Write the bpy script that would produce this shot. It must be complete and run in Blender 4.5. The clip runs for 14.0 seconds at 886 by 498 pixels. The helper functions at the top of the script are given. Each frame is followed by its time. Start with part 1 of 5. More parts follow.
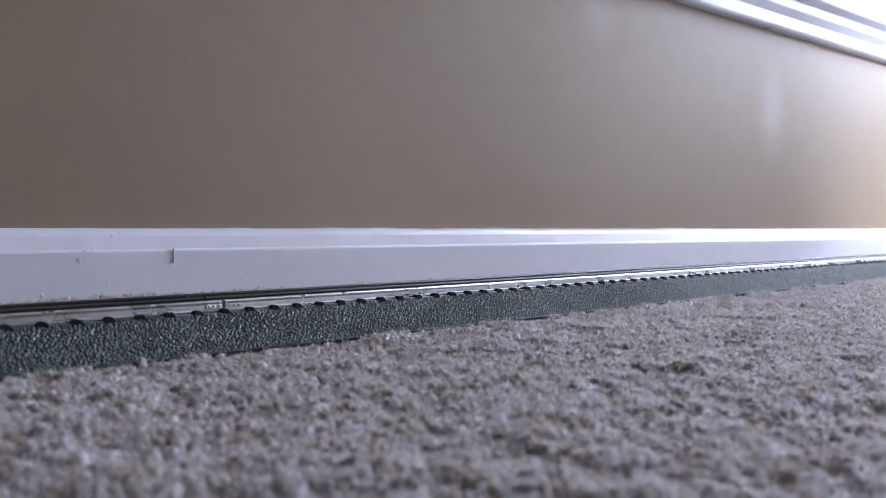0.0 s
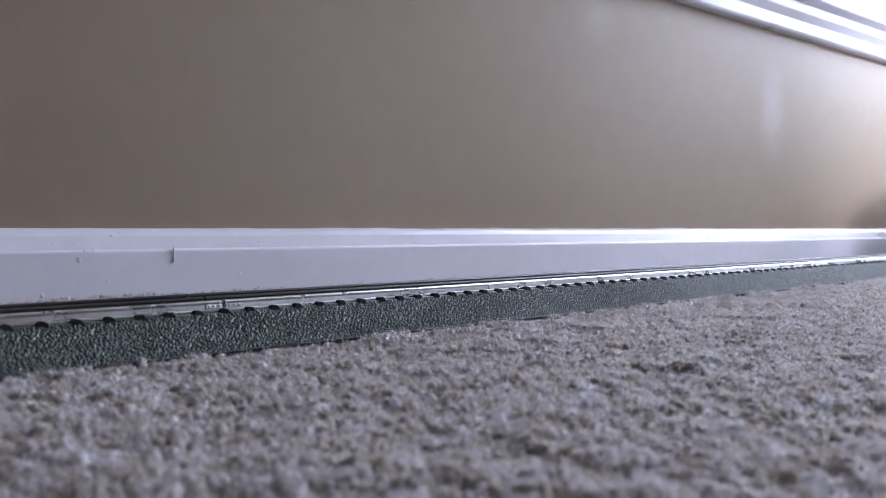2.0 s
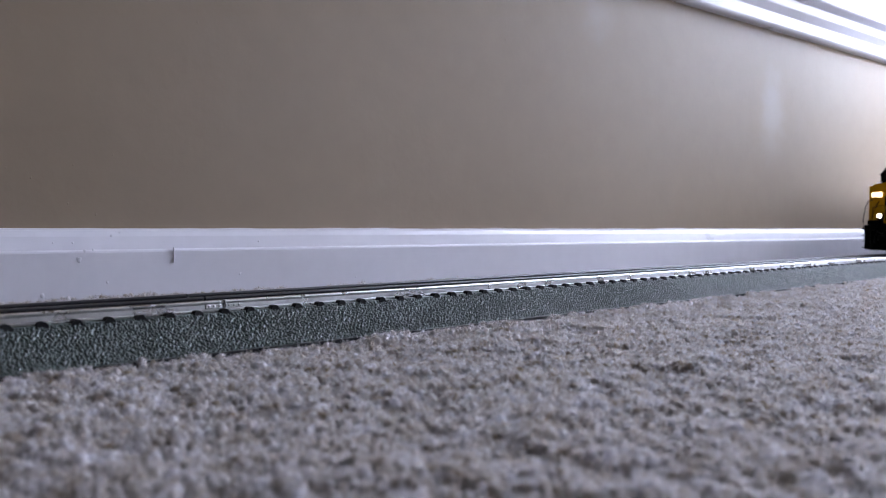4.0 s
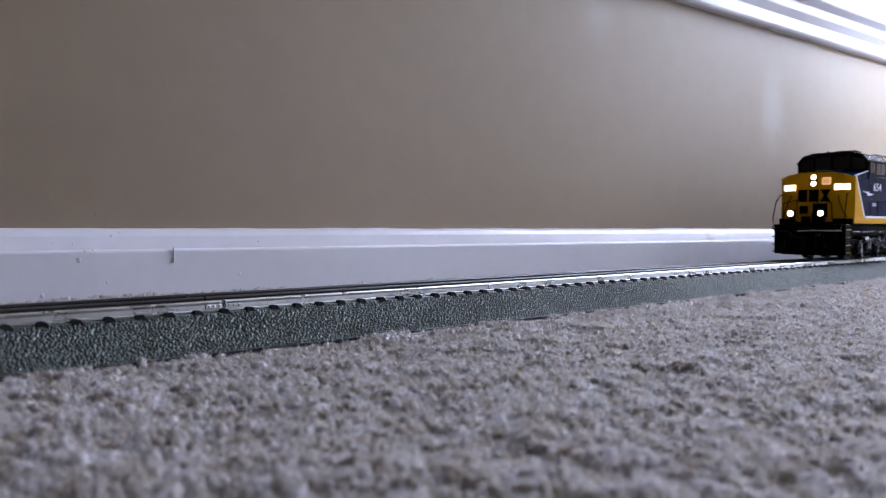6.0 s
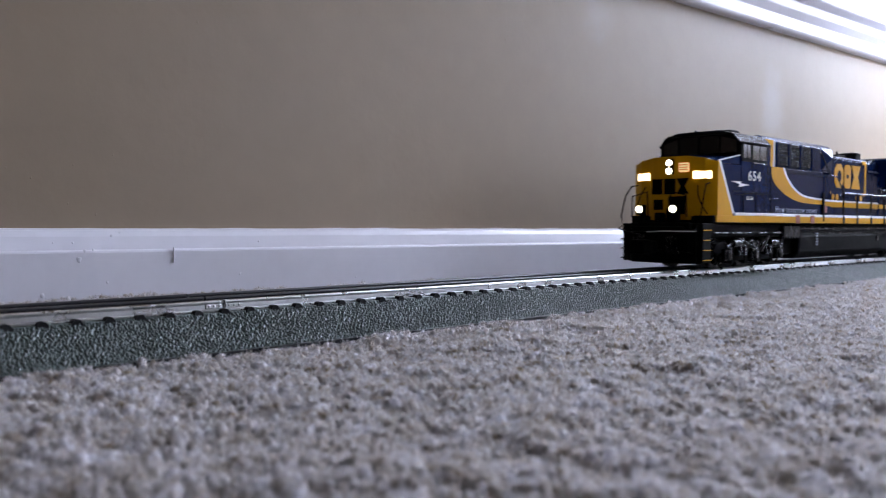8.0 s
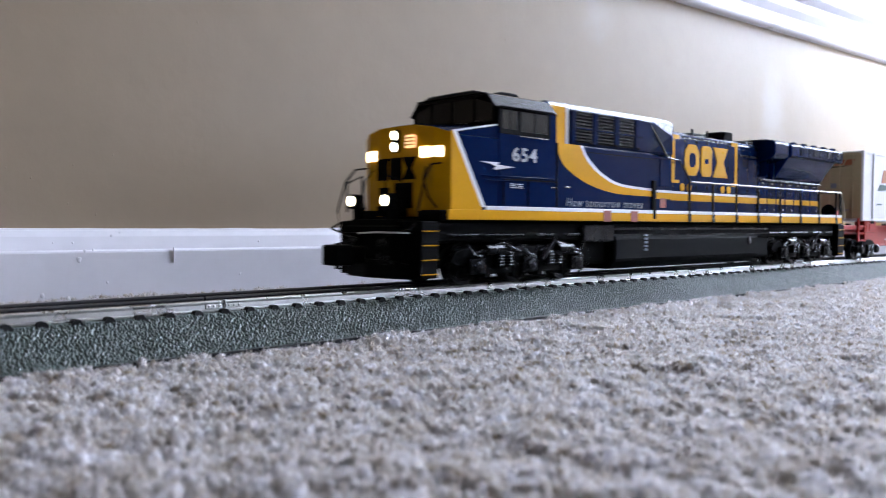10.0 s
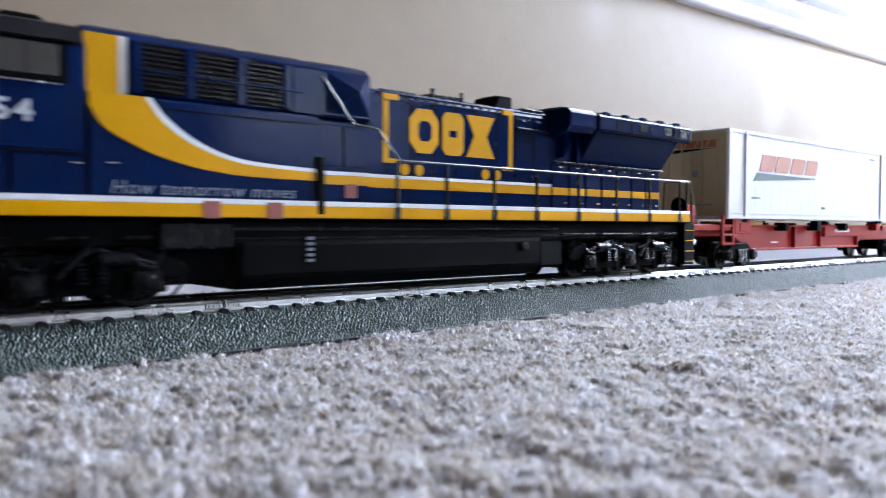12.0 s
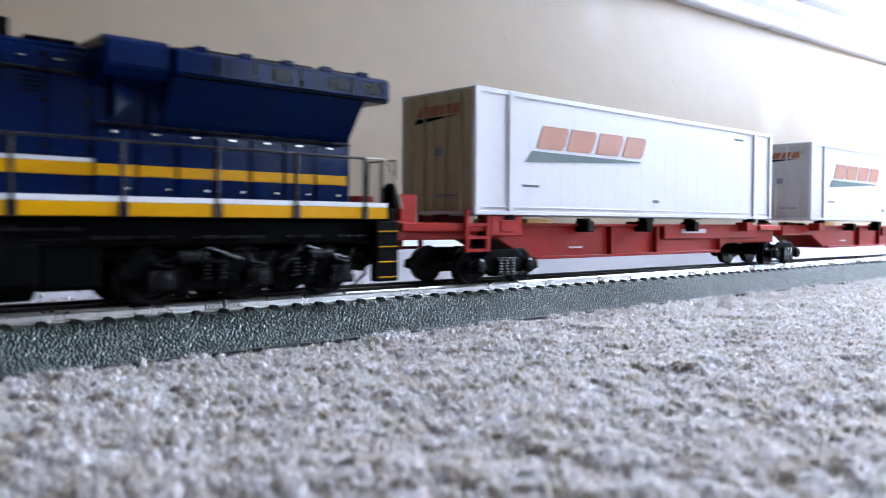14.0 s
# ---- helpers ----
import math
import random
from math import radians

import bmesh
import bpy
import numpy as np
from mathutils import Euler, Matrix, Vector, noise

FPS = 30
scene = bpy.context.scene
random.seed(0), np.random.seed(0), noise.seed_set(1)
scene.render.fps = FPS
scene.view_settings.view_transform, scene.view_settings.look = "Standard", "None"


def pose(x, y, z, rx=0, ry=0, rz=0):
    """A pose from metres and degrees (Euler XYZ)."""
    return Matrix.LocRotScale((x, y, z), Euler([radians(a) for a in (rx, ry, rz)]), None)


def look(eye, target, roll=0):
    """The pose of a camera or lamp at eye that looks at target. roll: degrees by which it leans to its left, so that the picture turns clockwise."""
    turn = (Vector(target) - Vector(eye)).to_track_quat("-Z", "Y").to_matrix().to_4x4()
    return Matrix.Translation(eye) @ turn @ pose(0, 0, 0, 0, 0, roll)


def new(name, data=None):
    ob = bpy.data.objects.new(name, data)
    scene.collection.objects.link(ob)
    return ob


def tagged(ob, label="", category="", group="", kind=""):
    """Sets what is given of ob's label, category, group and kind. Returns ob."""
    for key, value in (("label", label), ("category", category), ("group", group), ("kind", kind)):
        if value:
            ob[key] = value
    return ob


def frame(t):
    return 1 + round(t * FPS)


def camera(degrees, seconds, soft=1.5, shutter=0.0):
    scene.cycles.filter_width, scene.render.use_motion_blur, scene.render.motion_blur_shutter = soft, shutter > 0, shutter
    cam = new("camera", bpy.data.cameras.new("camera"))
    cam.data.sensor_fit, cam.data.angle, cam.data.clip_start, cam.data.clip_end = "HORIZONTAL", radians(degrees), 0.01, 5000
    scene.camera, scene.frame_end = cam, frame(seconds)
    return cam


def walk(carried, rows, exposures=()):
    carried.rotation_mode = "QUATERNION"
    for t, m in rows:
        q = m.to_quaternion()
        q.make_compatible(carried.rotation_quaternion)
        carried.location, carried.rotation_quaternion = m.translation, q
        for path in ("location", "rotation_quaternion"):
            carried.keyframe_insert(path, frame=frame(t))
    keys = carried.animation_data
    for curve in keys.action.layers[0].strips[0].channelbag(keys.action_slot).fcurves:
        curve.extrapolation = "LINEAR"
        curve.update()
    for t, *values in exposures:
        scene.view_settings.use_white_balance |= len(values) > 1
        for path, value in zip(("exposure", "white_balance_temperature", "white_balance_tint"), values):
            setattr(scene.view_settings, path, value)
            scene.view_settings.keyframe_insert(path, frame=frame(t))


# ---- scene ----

# camera: a phone lying on the carpet, still
CAM_Z = 0.046
cam = camera(57.26, 14.0, soft=0.5, shutter=0.65)
YAW, PITCH, ROLL = radians(47.39), radians(-1.787), 0.297
EYE = Vector((0, 0, CAM_Z))
AIM = EYE + Vector((math.cos(YAW) * math.cos(PITCH), math.sin(YAW) * math.cos(PITCH), math.sin(PITCH)))
STAND = look(EYE, AIM, ROLL)
walk(cam, [(0, STAND), (14, STAND)],
     exposures=[(0, -0.10, 6450, 9), (7.5, -0.04, 6450, 8), (8.2, 0.1, 6450, 7), (10.3, 0.80, 6450, 3), (14, 1.04, 6300, 1)])
cam.data.dof.use_dof = True
cam.data.dof.focus_distance = 0.42
cam.data.dof.aperture_fstop = 18.0

# ---- world and light ----
world = bpy.data.worlds.new("daylight")
scene.world = world
world.use_nodes = True
wn = world.node_tree
sky = wn.nodes.new("ShaderNodeTexSky")
sky.sky_type = "NISHITA"
sky.sun_disc = False
sky.sun_elevation, sky.sun_rotation = radians(52), radians(200)
wn.links.new(sky.outputs["Color"], wn.nodes["Background"].inputs["Color"])
wn.nodes["Background"].inputs["Strength"].default_value = 0.1
sun = new("sun", bpy.data.lights.new("sun", "SUN"))
sun.data.energy, sun.data.angle, sun.data.color = 2.0, radians(0.5), (1, 0.95, 0.88)
sun.matrix_world = look((1.0, -2.0, 6.0), (1.6, -0.3, 0))


def window_light(name, m, width, height, power, color):
    """Sky light entering through one opening."""
    lamp = new(name, bpy.data.lights.new(name, "AREA"))
    lamp.data.shape, lamp.data.size, lamp.data.size_y = "RECTANGLE", width, height
    lamp.data.energy, lamp.data.color = power, color
    lamp.matrix_world = m
    return lamp


# ---- materials ----
def material(name, color, rough=0.5, metal=0.0, vary=0.12, scale=40.0, bump=0.0, bump_scale=200.0, spec=0.5,
             emit=0.0, dirt=0.0, dirt_color=(0.1, 0.09, 0.08), coat=0.0, random_tint=0.0):
    """A procedural surface: tone at two scales, fine relief, and worn dirt."""
    m = bpy.data.materials.new(name)
    m.use_nodes = True
    t = m.node_tree
    b = t.nodes["Principled BSDF"]
    add = lambda kind: t.nodes.new(kind)
    coords = add("ShaderNodeTexCoord")
    big, fine = add("ShaderNodeTexNoise"), add("ShaderNodeTexNoise")
    big.inputs["Scale"].default_value, fine.inputs["Scale"].default_value = scale, scale * 9
    big.inputs["Detail"].default_value = 4
    for n in (big, fine):
        t.links.new(coords.outputs["Object"], n.inputs["Vector"])
    total = add("ShaderNodeMath")
    total.operation = "ADD"
    t.links.new(big.outputs["Fac"], total.inputs[0])
    t.links.new(fine.outputs["Fac"], total.inputs[1])
    span = add("ShaderNodeMapRange")
    span.inputs["From Min"].default_value, span.inputs["From Max"].default_value = 0.6, 1.4
    span.inputs["To Min"].default_value, span.inputs["To Max"].default_value = 1 - vary, 1 + vary
    t.links.new(total.outputs[0], span.inputs["Value"])
    value = span.outputs["Result"]
    if random_tint:
        info = add("ShaderNodeObjectInfo")
        per = add("ShaderNodeMapRange")
        per.inputs["To Min"].default_value, per.inputs["To Max"].default_value = 1 - random_tint, 1 + random_tint
        t.links.new(info.outputs["Random"], per.inputs["Value"])
        both = add("ShaderNodeMath")
        both.operation = "MULTIPLY"
        t.links.new(value, both.inputs[0])
        t.links.new(per.outputs["Result"], both.inputs[1])
        value = both.outputs[0]
    tint = add("ShaderNodeVectorMath")
    tint.operation = "SCALE"
    tint.inputs[0].default_value = color
    t.links.new(value, tint.inputs["Scale"])
    out = tint.outputs["Vector"]
    if dirt:
        stain = add("ShaderNodeTexNoise")
        stain.inputs["Scale"].default_value, stain.inputs["Detail"].default_value = scale * 0.6, 8
        t.links.new(coords.outputs["Object"], stain.inputs["Vector"])
        gate = add("ShaderNodeMapRange")
        gate.inputs["From Min"].default_value, gate.inputs["From Max"].default_value = 0.55, 0.75
        gate.inputs["To Max"].default_value = dirt
        t.links.new(stain.outputs["Fac"], gate.inputs["Value"])
        mix = add("ShaderNodeMix")
        mix.data_type = "RGBA"
        mix.inputs["B"].default_value = (*dirt_color, 1)
        t.links.new(gate.outputs["Result"], mix.inputs["Factor"])
        t.links.new(out, mix.inputs["A"])
        out = mix.outputs["Result"]
    t.links.new(out, b.inputs["Base Color"])
    b.inputs["Metallic"].default_value = metal
    b.inputs["Specular IOR Level"].default_value = spec
    b.inputs["Coat Weight"].default_value = coat
    b.inputs["Coat Roughness"].default_value = 0.12
    gloss = add("ShaderNodeMapRange")
    gloss.inputs["To Min"].default_value, gloss.inputs["To Max"].default_value = max(0.02, rough - 0.08), min(1, rough + 0.08)
    t.links.new(big.outputs["Fac"], gloss.inputs["Value"])
    t.links.new(gloss.outputs["Result"], b.inputs["Roughness"])
    if bump:
        grain = add("ShaderNodeTexNoise")
        grain.inputs["Scale"].default_value, grain.inputs["Detail"].default_value = bump_scale, 3
        t.links.new(coords.outputs["Object"], grain.inputs["Vector"])
        relief = add("ShaderNodeBump")
        relief.inputs["Strength"].default_value, relief.inputs["Distance"].default_value = bump, 0.0015
        t.links.new(grain.outputs["Fac"], relief.inputs["Height"])
        t.links.new(relief.outputs["Normal"], b.inputs["Normal"])
    if emit:
        b.inputs["Emission Color"].default_value = (*color, 1)
        b.inputs["Emission Strength"].default_value = emit
    return m


def glass(name, tint=(1, 1, 1), rough=0.0):
    m = bpy.data.materials.new(name)
    m.use_nodes = True
    b = m.node_tree.nodes["Principled BSDF"]
    b.inputs["Base Color"].default_value = (*tint, 1)
    b.inputs["Transmission Weight"].default_value = 1.0
    b.inputs["Roughness"].default_value = rough
    return m


WALL_PAINT = material("wall_paint", (0.276, 0.213, 0.148), 0.42, vary=0.05, scale=5, bump=0.11, bump_scale=170, spec=0.32)
# dark tone for unseen walls, so that they bounce little light
PLAIN_WALL = material("plain_wall_paint", (0.17, 0.14, 0.11), 0.7, vary=0.05, scale=3, bump=0.08, bump_scale=120)
CEILING_PAINT = material("ceiling_paint", (0.52, 0.51, 0.49), 0.85, vary=0.04, scale=4, bump=0.1, bump_scale=90)
TRIM_PAINT = material("trim_paint", (0.68, 0.67, 0.72), 0.3, vary=0.04, scale=9, bump=0.07, bump_scale=70, dirt=0.1, dirt_color=(0.45, 0.42, 0.42))
CARPET_BASE = material("carpet_backing", (0.36, 0.335, 0.31), 0.95, vary=0.25, scale=60, bump=0.8, bump_scale=500, spec=0.1)
RAIL_STEEL = material("rail_steel", (0.66, 0.67, 0.68), 0.28, metal=1.0, vary=0.12, scale=60, bump=0.05, bump_scale=300)
CENTER_RAIL = material("blackened_rail", (0.05, 0.05, 0.055), 0.35, metal=0.6, vary=0.2, scale=80)
TIE_PLASTIC = material("tie_plastic", (0.007, 0.007, 0.008), 0.55, spec=0.2, vary=0.2, scale=200, random_tint=0.25)
PANE = glass("window_glass")


def add_pale_patch(m, place, size, color, amount):
    """A pale patch with a soft uneven edge on a painted wall."""
    t = m.node_tree
    b = t.nodes["Principled BSDF"]
    old = b.inputs["Base Color"].links[0].from_socket
    co, shift, squeeze, far = (t.nodes.new(k) for k in ("ShaderNodeTexCoord", "ShaderNodeVectorMath", "ShaderNodeVectorMath", "ShaderNodeVectorMath"))
    shift.operation, squeeze.operation, far.operation = "SUBTRACT", "MULTIPLY", "LENGTH"
    shift.inputs[1].default_value = place
    squeeze.inputs[1].default_value = [1 / v for v in size]
    t.links.new(co.outputs["Object"], shift.inputs[0])
    t.links.new(shift.outputs["Vector"], squeeze.inputs[0])
    t.links.new(squeeze.outputs["Vector"], far.inputs[0])
    n = t.nodes.new("ShaderNodeTexNoise")
    n.inputs["Scale"].default_value = 45
    t.links.new(co.outputs["Object"], n.inputs["Vector"])
    uneven = t.nodes.new("ShaderNodeMath")
    uneven.operation = "ADD"
    t.links.new(far.outputs["Value"], uneven.inputs[0])
    t.links.new(n.outputs["Fac"], uneven.inputs[1])
    ramp = t.nodes.new("ShaderNodeMapRange")
    ramp.interpolation_type = "SMOOTHSTEP"
    ramp.inputs["From Min"].default_value, ramp.inputs["From Max"].default_value = 0.5, 1.7
    ramp.inputs["To Min"].default_value, ramp.inputs["To Max"].default_value = amount, 0.0
    t.links.new(uneven.outputs[0], ramp.inputs["Value"])
    mix = t.nodes.new("ShaderNodeMix")
    mix.data_type = "RGBA"
    mix.inputs["B"].default_value = (*color, 1)
    t.links.new(ramp.outputs["Result"], mix.inputs["Factor"])
    t.links.new(old, mix.inputs["A"])
    t.links.new(mix.outputs["Result"], b.inputs["Base Color"])


add_pale_patch(WALL_PAINT, (0.905, 0.0, 0.175), (0.034, 1.0, 0.060), (0.42, 0.38, 0.34), 0.38)
add_pale_patch(WALL_PAINT, (0.60, 0.0, 0.235), (0.03, 1.0, 0.03), (0.36, 0.32, 0.29), 0.35)


# ---- building helpers ----
def part(name, bm, mat, parent=None, label="", smooth=False, mm=True, mats=()):
    """Links a bmesh as one mesh object under a thing or part. Builders of small things work in millimetres."""
    if mm:
        bmesh.ops.scale(bm, vec=(0.001, 0.001, 0.001), verts=bm.verts)
    me = bpy.data.meshes.new(name)
    bm.normal_update()
    bm.to_mesh(me)
    bm.free()
    me.materials.append(mat)
    for extra in mats:
        me.materials.append(extra)
    if smooth:
        for p in me.polygons:
            p.use_smooth = True
    ob = new(name, me)
    if parent is not None:
        ob.parent = parent
    if label:
        ob["label"] = label
    return ob


def shape(*makers):
    bm = bmesh.new()
    for mk in makers:
        mk(bm)
    return bm


def box(x0, x1, y0, y1, z0, z1, bevel=0.0, segments=1):
    def mk(bm):
        r = bmesh.ops.create_cube(bm, size=1.0)
        vs = r["verts"]
        for v in vs:
            v.co = Vector((x0 if v.co.x < 0 else x1, y0 if v.co.y < 0 else y1, z0 if v.co.z < 0 else z1))
        if bevel:
            es = list({e for v in vs for e in v.link_edges})
            bmesh.ops.bevel(bm, geom=es, offset=bevel, segments=segments, affect="EDGES", profile=0.6)
    return mk


def prism(points, axis, a, b, bevel=0.0):
    """A closed outline carried along an axis from a to b. Outline pairs are (y,z) for x, (x,z) for y, (x,y) for z."""
    def at(p, q):
        return {"x": (q, p[0], p[1]), "y": (p[0], q, p[1]), "z": (p[0], p[1], q)}[axis]

    def mk(bm):
        lo = [bm.verts.new(at(p, a)) for p in points]
        hi = [bm.verts.new(at(p, b)) for p in points]
        n = len(points)
        fs = [bm.faces.new(lo), bm.faces.new(hi)]
        for i in range(n):
            fs.append(bm.faces.new((lo[i], lo[(i + 1) % n], hi[(i + 1) % n], hi[i])))
        bmesh.ops.recalc_face_normals(bm, faces=fs)
        if bevel:
            es = list({e for f in fs for e in f.edges})
            bmesh.ops.bevel(bm, geom=es, offset=bevel, segments=1, affect="EDGES", profile=0.6)
    return mk


def rod(p, q, r, sides=8, r2=None):
    """A round bar between two points."""
    def mk(bm):
        a, b = Vector(p), Vector(q)
        d = b - a
        m = Matrix.Translation((a + b) / 2) @ d.to_track_quat("Z", "Y").to_matrix().to_4x4()
        bmesh.ops.create_cone(bm, cap_ends=True, segments=sides, radius1=r, radius2=r if r2 is None else r2, depth=d.length, matrix=m)
    return mk


def path_rod(points, r, sides=6):
    """One bent round bar through the points."""
    def mk(bm):
        pts = [Vector(q) for q in points]
        rings = []
        for i, q in enumerate(pts):
            d = (pts[min(i + 1, len(pts) - 1)] - pts[max(i - 1, 0)]).normalized()
            m = d.to_track_quat("Z", "Y").to_matrix()
            rings.append([bm.verts.new(q + m @ Vector((r * math.cos(6.2832 * k / sides), r * math.sin(6.2832 * k / sides), 0))) for k in range(sides)])
        fs = [bm.faces.new(rings[0]), bm.faces.new(rings[-1])]
        for a, b in zip(rings, rings[1:]):
            for k in range(sides):
                fs.append(bm.faces.new((a[k], a[(k + 1) % sides], b[(k + 1) % sides], b[k])))
        bmesh.ops.recalc_face_normals(bm, faces=fs)
    return mk


def lathe(profile, center, axis="y", sides=24):
    """Turns (along, radius) pairs round an axis through center."""
    def mk(bm):
        rings = []
        for along, rad in profile:
            ring = []
            for k in range(sides):
                c, s = math.cos(2 * math.pi * k / sides) * rad, math.sin(2 * math.pi * k / sides) * rad
                off = {"x": (along, c, s), "y": (c, along, s), "z": (c, s, along)}[axis]
                ring.append(bm.verts.new(Vector(center) + Vector(off)))
            rings.append(ring)
        fs = []
        for a, b in zip(rings, rings[1:]):
            for k in range(sides):
                fs.append(bm.faces.new((a[k], a[(k + 1) % sides], b[(k + 1) % sides], b[k])))
        fs.append(bm.faces.new(rings[0]))
        fs.append(bm.faces.new(rings[-1]))
        bmesh.ops.recalc_face_normals(bm, faces=fs)
    return mk


def thing(name, label, category, m=None, group="", kind=""):
    ob = new(name)
    ob.empty_display_size = 0.02
    if m is not None:
        ob.matrix_basis = m
    return tagged(ob, label, category, group, kind)


# ---- the room ----
WALL_TURN = -3.49
WALL = pose(0, 0.485, 0, 0, 0, WALL_TURN)      # foot of the painted wall beside the track
X_LEFT, X_RIGHT, Y_BACK, CEIL = -4.0, 2.64, -2.9, 2.42
WIN = (0.75, 2.45, 0.3185, 1.65)                 # opening in the wall beside the track: along, along, low, high
EAST = (-1.05, 0.15, 0.30, 2.10)                # window in the end wall: y, y, low, high
REFLECTED_OPENING = (0.66, 1.17, 0.14, 0.54)                 # unseen opening added behind the camera for cab glass reflections: x, x, low, high
FILL_SOUTH = (1.45, 2.50, 0.30, 2.10)                # unseen opening added in the far south wall for fill: x, x, low, high
SHADE_WALL_X, Y_NEAR_WALL = 1.20, -0.7                    # added unseen walls that darken the left; the room widens past this

floor = part("floor", shape(box(X_LEFT, X_RIGHT, Y_BACK, 0.9, -0.06, -0.0045)), CARPET_BASE, mm=False)
tagged(floor, "worn beige cut-pile carpet over the whole room floor", "carpet", kind="structure")


def wall_with_opening(x0, x1, z1, o, depth, m, mat, name, label):
    bm = shape(box(x0, o[0], 0, depth, -0.06, z1), box(o[1], x1, 0, depth, -0.06, z1),
               box(o[0], o[1], 0, depth, -0.06, o[2]), box(o[0], o[1], 0, depth, o[3], z1))
    ob = part(name, bm, mat, mm=False)
    ob.matrix_basis = m
    return tagged(ob, label, "wall", kind="structure")


north = wall_with_opening(-4.2, 3.2, CEIL, WIN, 0.14, WALL, WALL_PAINT, "wall_north", "taupe eggshell painted plaster wall above a white baseboard")
# unseen wall added close behind the camera to cut bounce on the left
wall_with_opening(-SHADE_WALL_X, -X_LEFT, CEIL, (-REFLECTED_OPENING[1], -REFLECTED_OPENING[0], REFLECTED_OPENING[2], REFLECTED_OPENING[3]), 0.12, pose(0, Y_NEAR_WALL, 0, 0, 0, 180), PLAIN_WALL,
                  "wall_south", "unseen plain wall added behind the camera, with a low opening")
# unseen wall added to hold window light off the left side
tagged(part("wall_return", shape(box(SHADE_WALL_X, SHADE_WALL_X + 0.1, Y_BACK, -0.42, -0.06, CEIL)), PLAIN_WALL, mm=False), "unseen plain wall end, added to block light from the left", "wall", kind="structure")
wall_with_opening(-X_RIGHT, -SHADE_WALL_X - 0.1, CEIL, (-FILL_SOUTH[1], -FILL_SOUTH[0], FILL_SOUTH[2], FILL_SOUTH[3]), 0.1, pose(0, Y_BACK, 0, 0, 0, 180), PLAIN_WALL,
                  "wall_far_south", "unseen plain wall with an added window opening")
wall_with_opening(-0.9, 3.0, CEIL, (-EAST[1], -EAST[0], EAST[2], EAST[3]), 0.12, pose(X_RIGHT, 0, 0, 0, 0, -90), PLAIN_WALL,
                  "wall_east", "plain painted end wall with a tall window")
tagged(part("wall_west", shape(box(X_LEFT - 0.12, X_LEFT, Y_BACK - 0.1, 0.9, -0.06, CEIL)), PLAIN_WALL, mm=False), "unseen plain end wall, painted dark to limit bounce light", "wall", kind="structure")
tagged(part("ceiling", shape(box(X_LEFT - 0.1, X_RIGHT + 0.1, Y_BACK - 0.1, 0.9, CEIL, CEIL + 0.1)), CEILING_PAINT, mm=False), "plain white painted ceiling", "ceiling", kind="structure")


def baseboard():
    """White moulded board: flat face, bead, cove and a slightly wavy painted top edge."""
    profile = [(-0.0125, -0.05), (-0.0125, 0.0288), (-0.0121, 0.0297), (-0.0112, 0.0302), (-0.0106, 0.0305), (-0.0098, 0.0330), (-0.0082, 0.0378), (-0.0064, 0.0408), (-0.0035, 0.0420), (0.0, 0.0424)]
    bm = bmesh.new()
    xs = [i * 0.006 - 0.3 for i in range(420)]
    xs = [-4.2] + xs + [3.2]
    rows = []
    for x in xs:
        w = 0.0005 * noise.noise((x * 45, 0, 0)) + 0.0005 * noise.noise((x * 13, 5, 0))
        rows.append([bm.verts.new((x, y + 0.0001 * noise.noise((x * 60, z * 400, 2)), z + (w if z > 0.039 else 0))) for y, z in profile])
    for a, b in zip(rows, rows[1:]):
        for i in range(len(profile) - 1):
            bm.faces.new((a[i], b[i], b[i + 1], a[i + 1]))
    bmesh.ops.recalc_face_normals(bm, faces=bm.faces)
    ob = part("baseboard", bm, TRIM_PAINT, mm=False)
    ob.matrix_basis = WALL
    return tagged(ob, "white glossy painted wooden baseboard with chipped paint", "baseboard", kind="structure")


base = baseboard()


def paint_blob(r, flat, seed):
    """A small uneven lump of dried paint, flat against the board."""
    def mk(bm):
        res = bmesh.ops.create_icosphere(bm, subdivisions=2, radius=r)
        for v in res["verts"]:
            k = 1 + 0.35 * noise.noise((v.co.x / r * 1.3 + seed, v.co.z / r * 1.3, seed * 3.1))
            v.co = Vector((v.co.x * k, v.co.y * flat, v.co.z * k * 1.25))
    return mk


rough = random.Random(5)
for x, z, r in ((0.1554, 0.0252, 1.3), (0.1526, 0.0345, 0.6), (0.1735, 0.0384, 0.7), (0.1782, 0.040, 0.5), (0.1367, 0.0063, 1.1), (0.1703, 0.0121, 0.7), (0.2501, 0.0141, 0.7),
                (0.1628, 0.0306, 0.6), (0.2635, 0.0344, 0.7), (0.3357, 0.0091, 0.6), (0.1425, 0.0346, 0.4), (0.1584, 0.0300, 0.8)):
    y = -0.0126 if z < 0.030 else -0.0126 + (z - 0.030) * 0.36
    chip = part("paint_drip", shape(paint_blob(r, 0.4, rough.random() * 9)), TRIM_PAINT, base)
    chip.location = (x, y, z)
crescent = [(1.1 * math.cos(a) * (1.0 if o else 0.35) - 0.6, 4.6 * math.sin(a)) for o, span in ((1, range(-9, 10)), (0, range(9, -10, -1))) for a in [k * math.pi / 20 for k in span]]
dent = part("paint_drip", shape(prism(crescent, "y", -0.75, 0.3, 0.12)), TRIM_PAINT, base, "raised crescent of dried white paint")
dent.location = (0.2083, -0.0126, 0.0268)
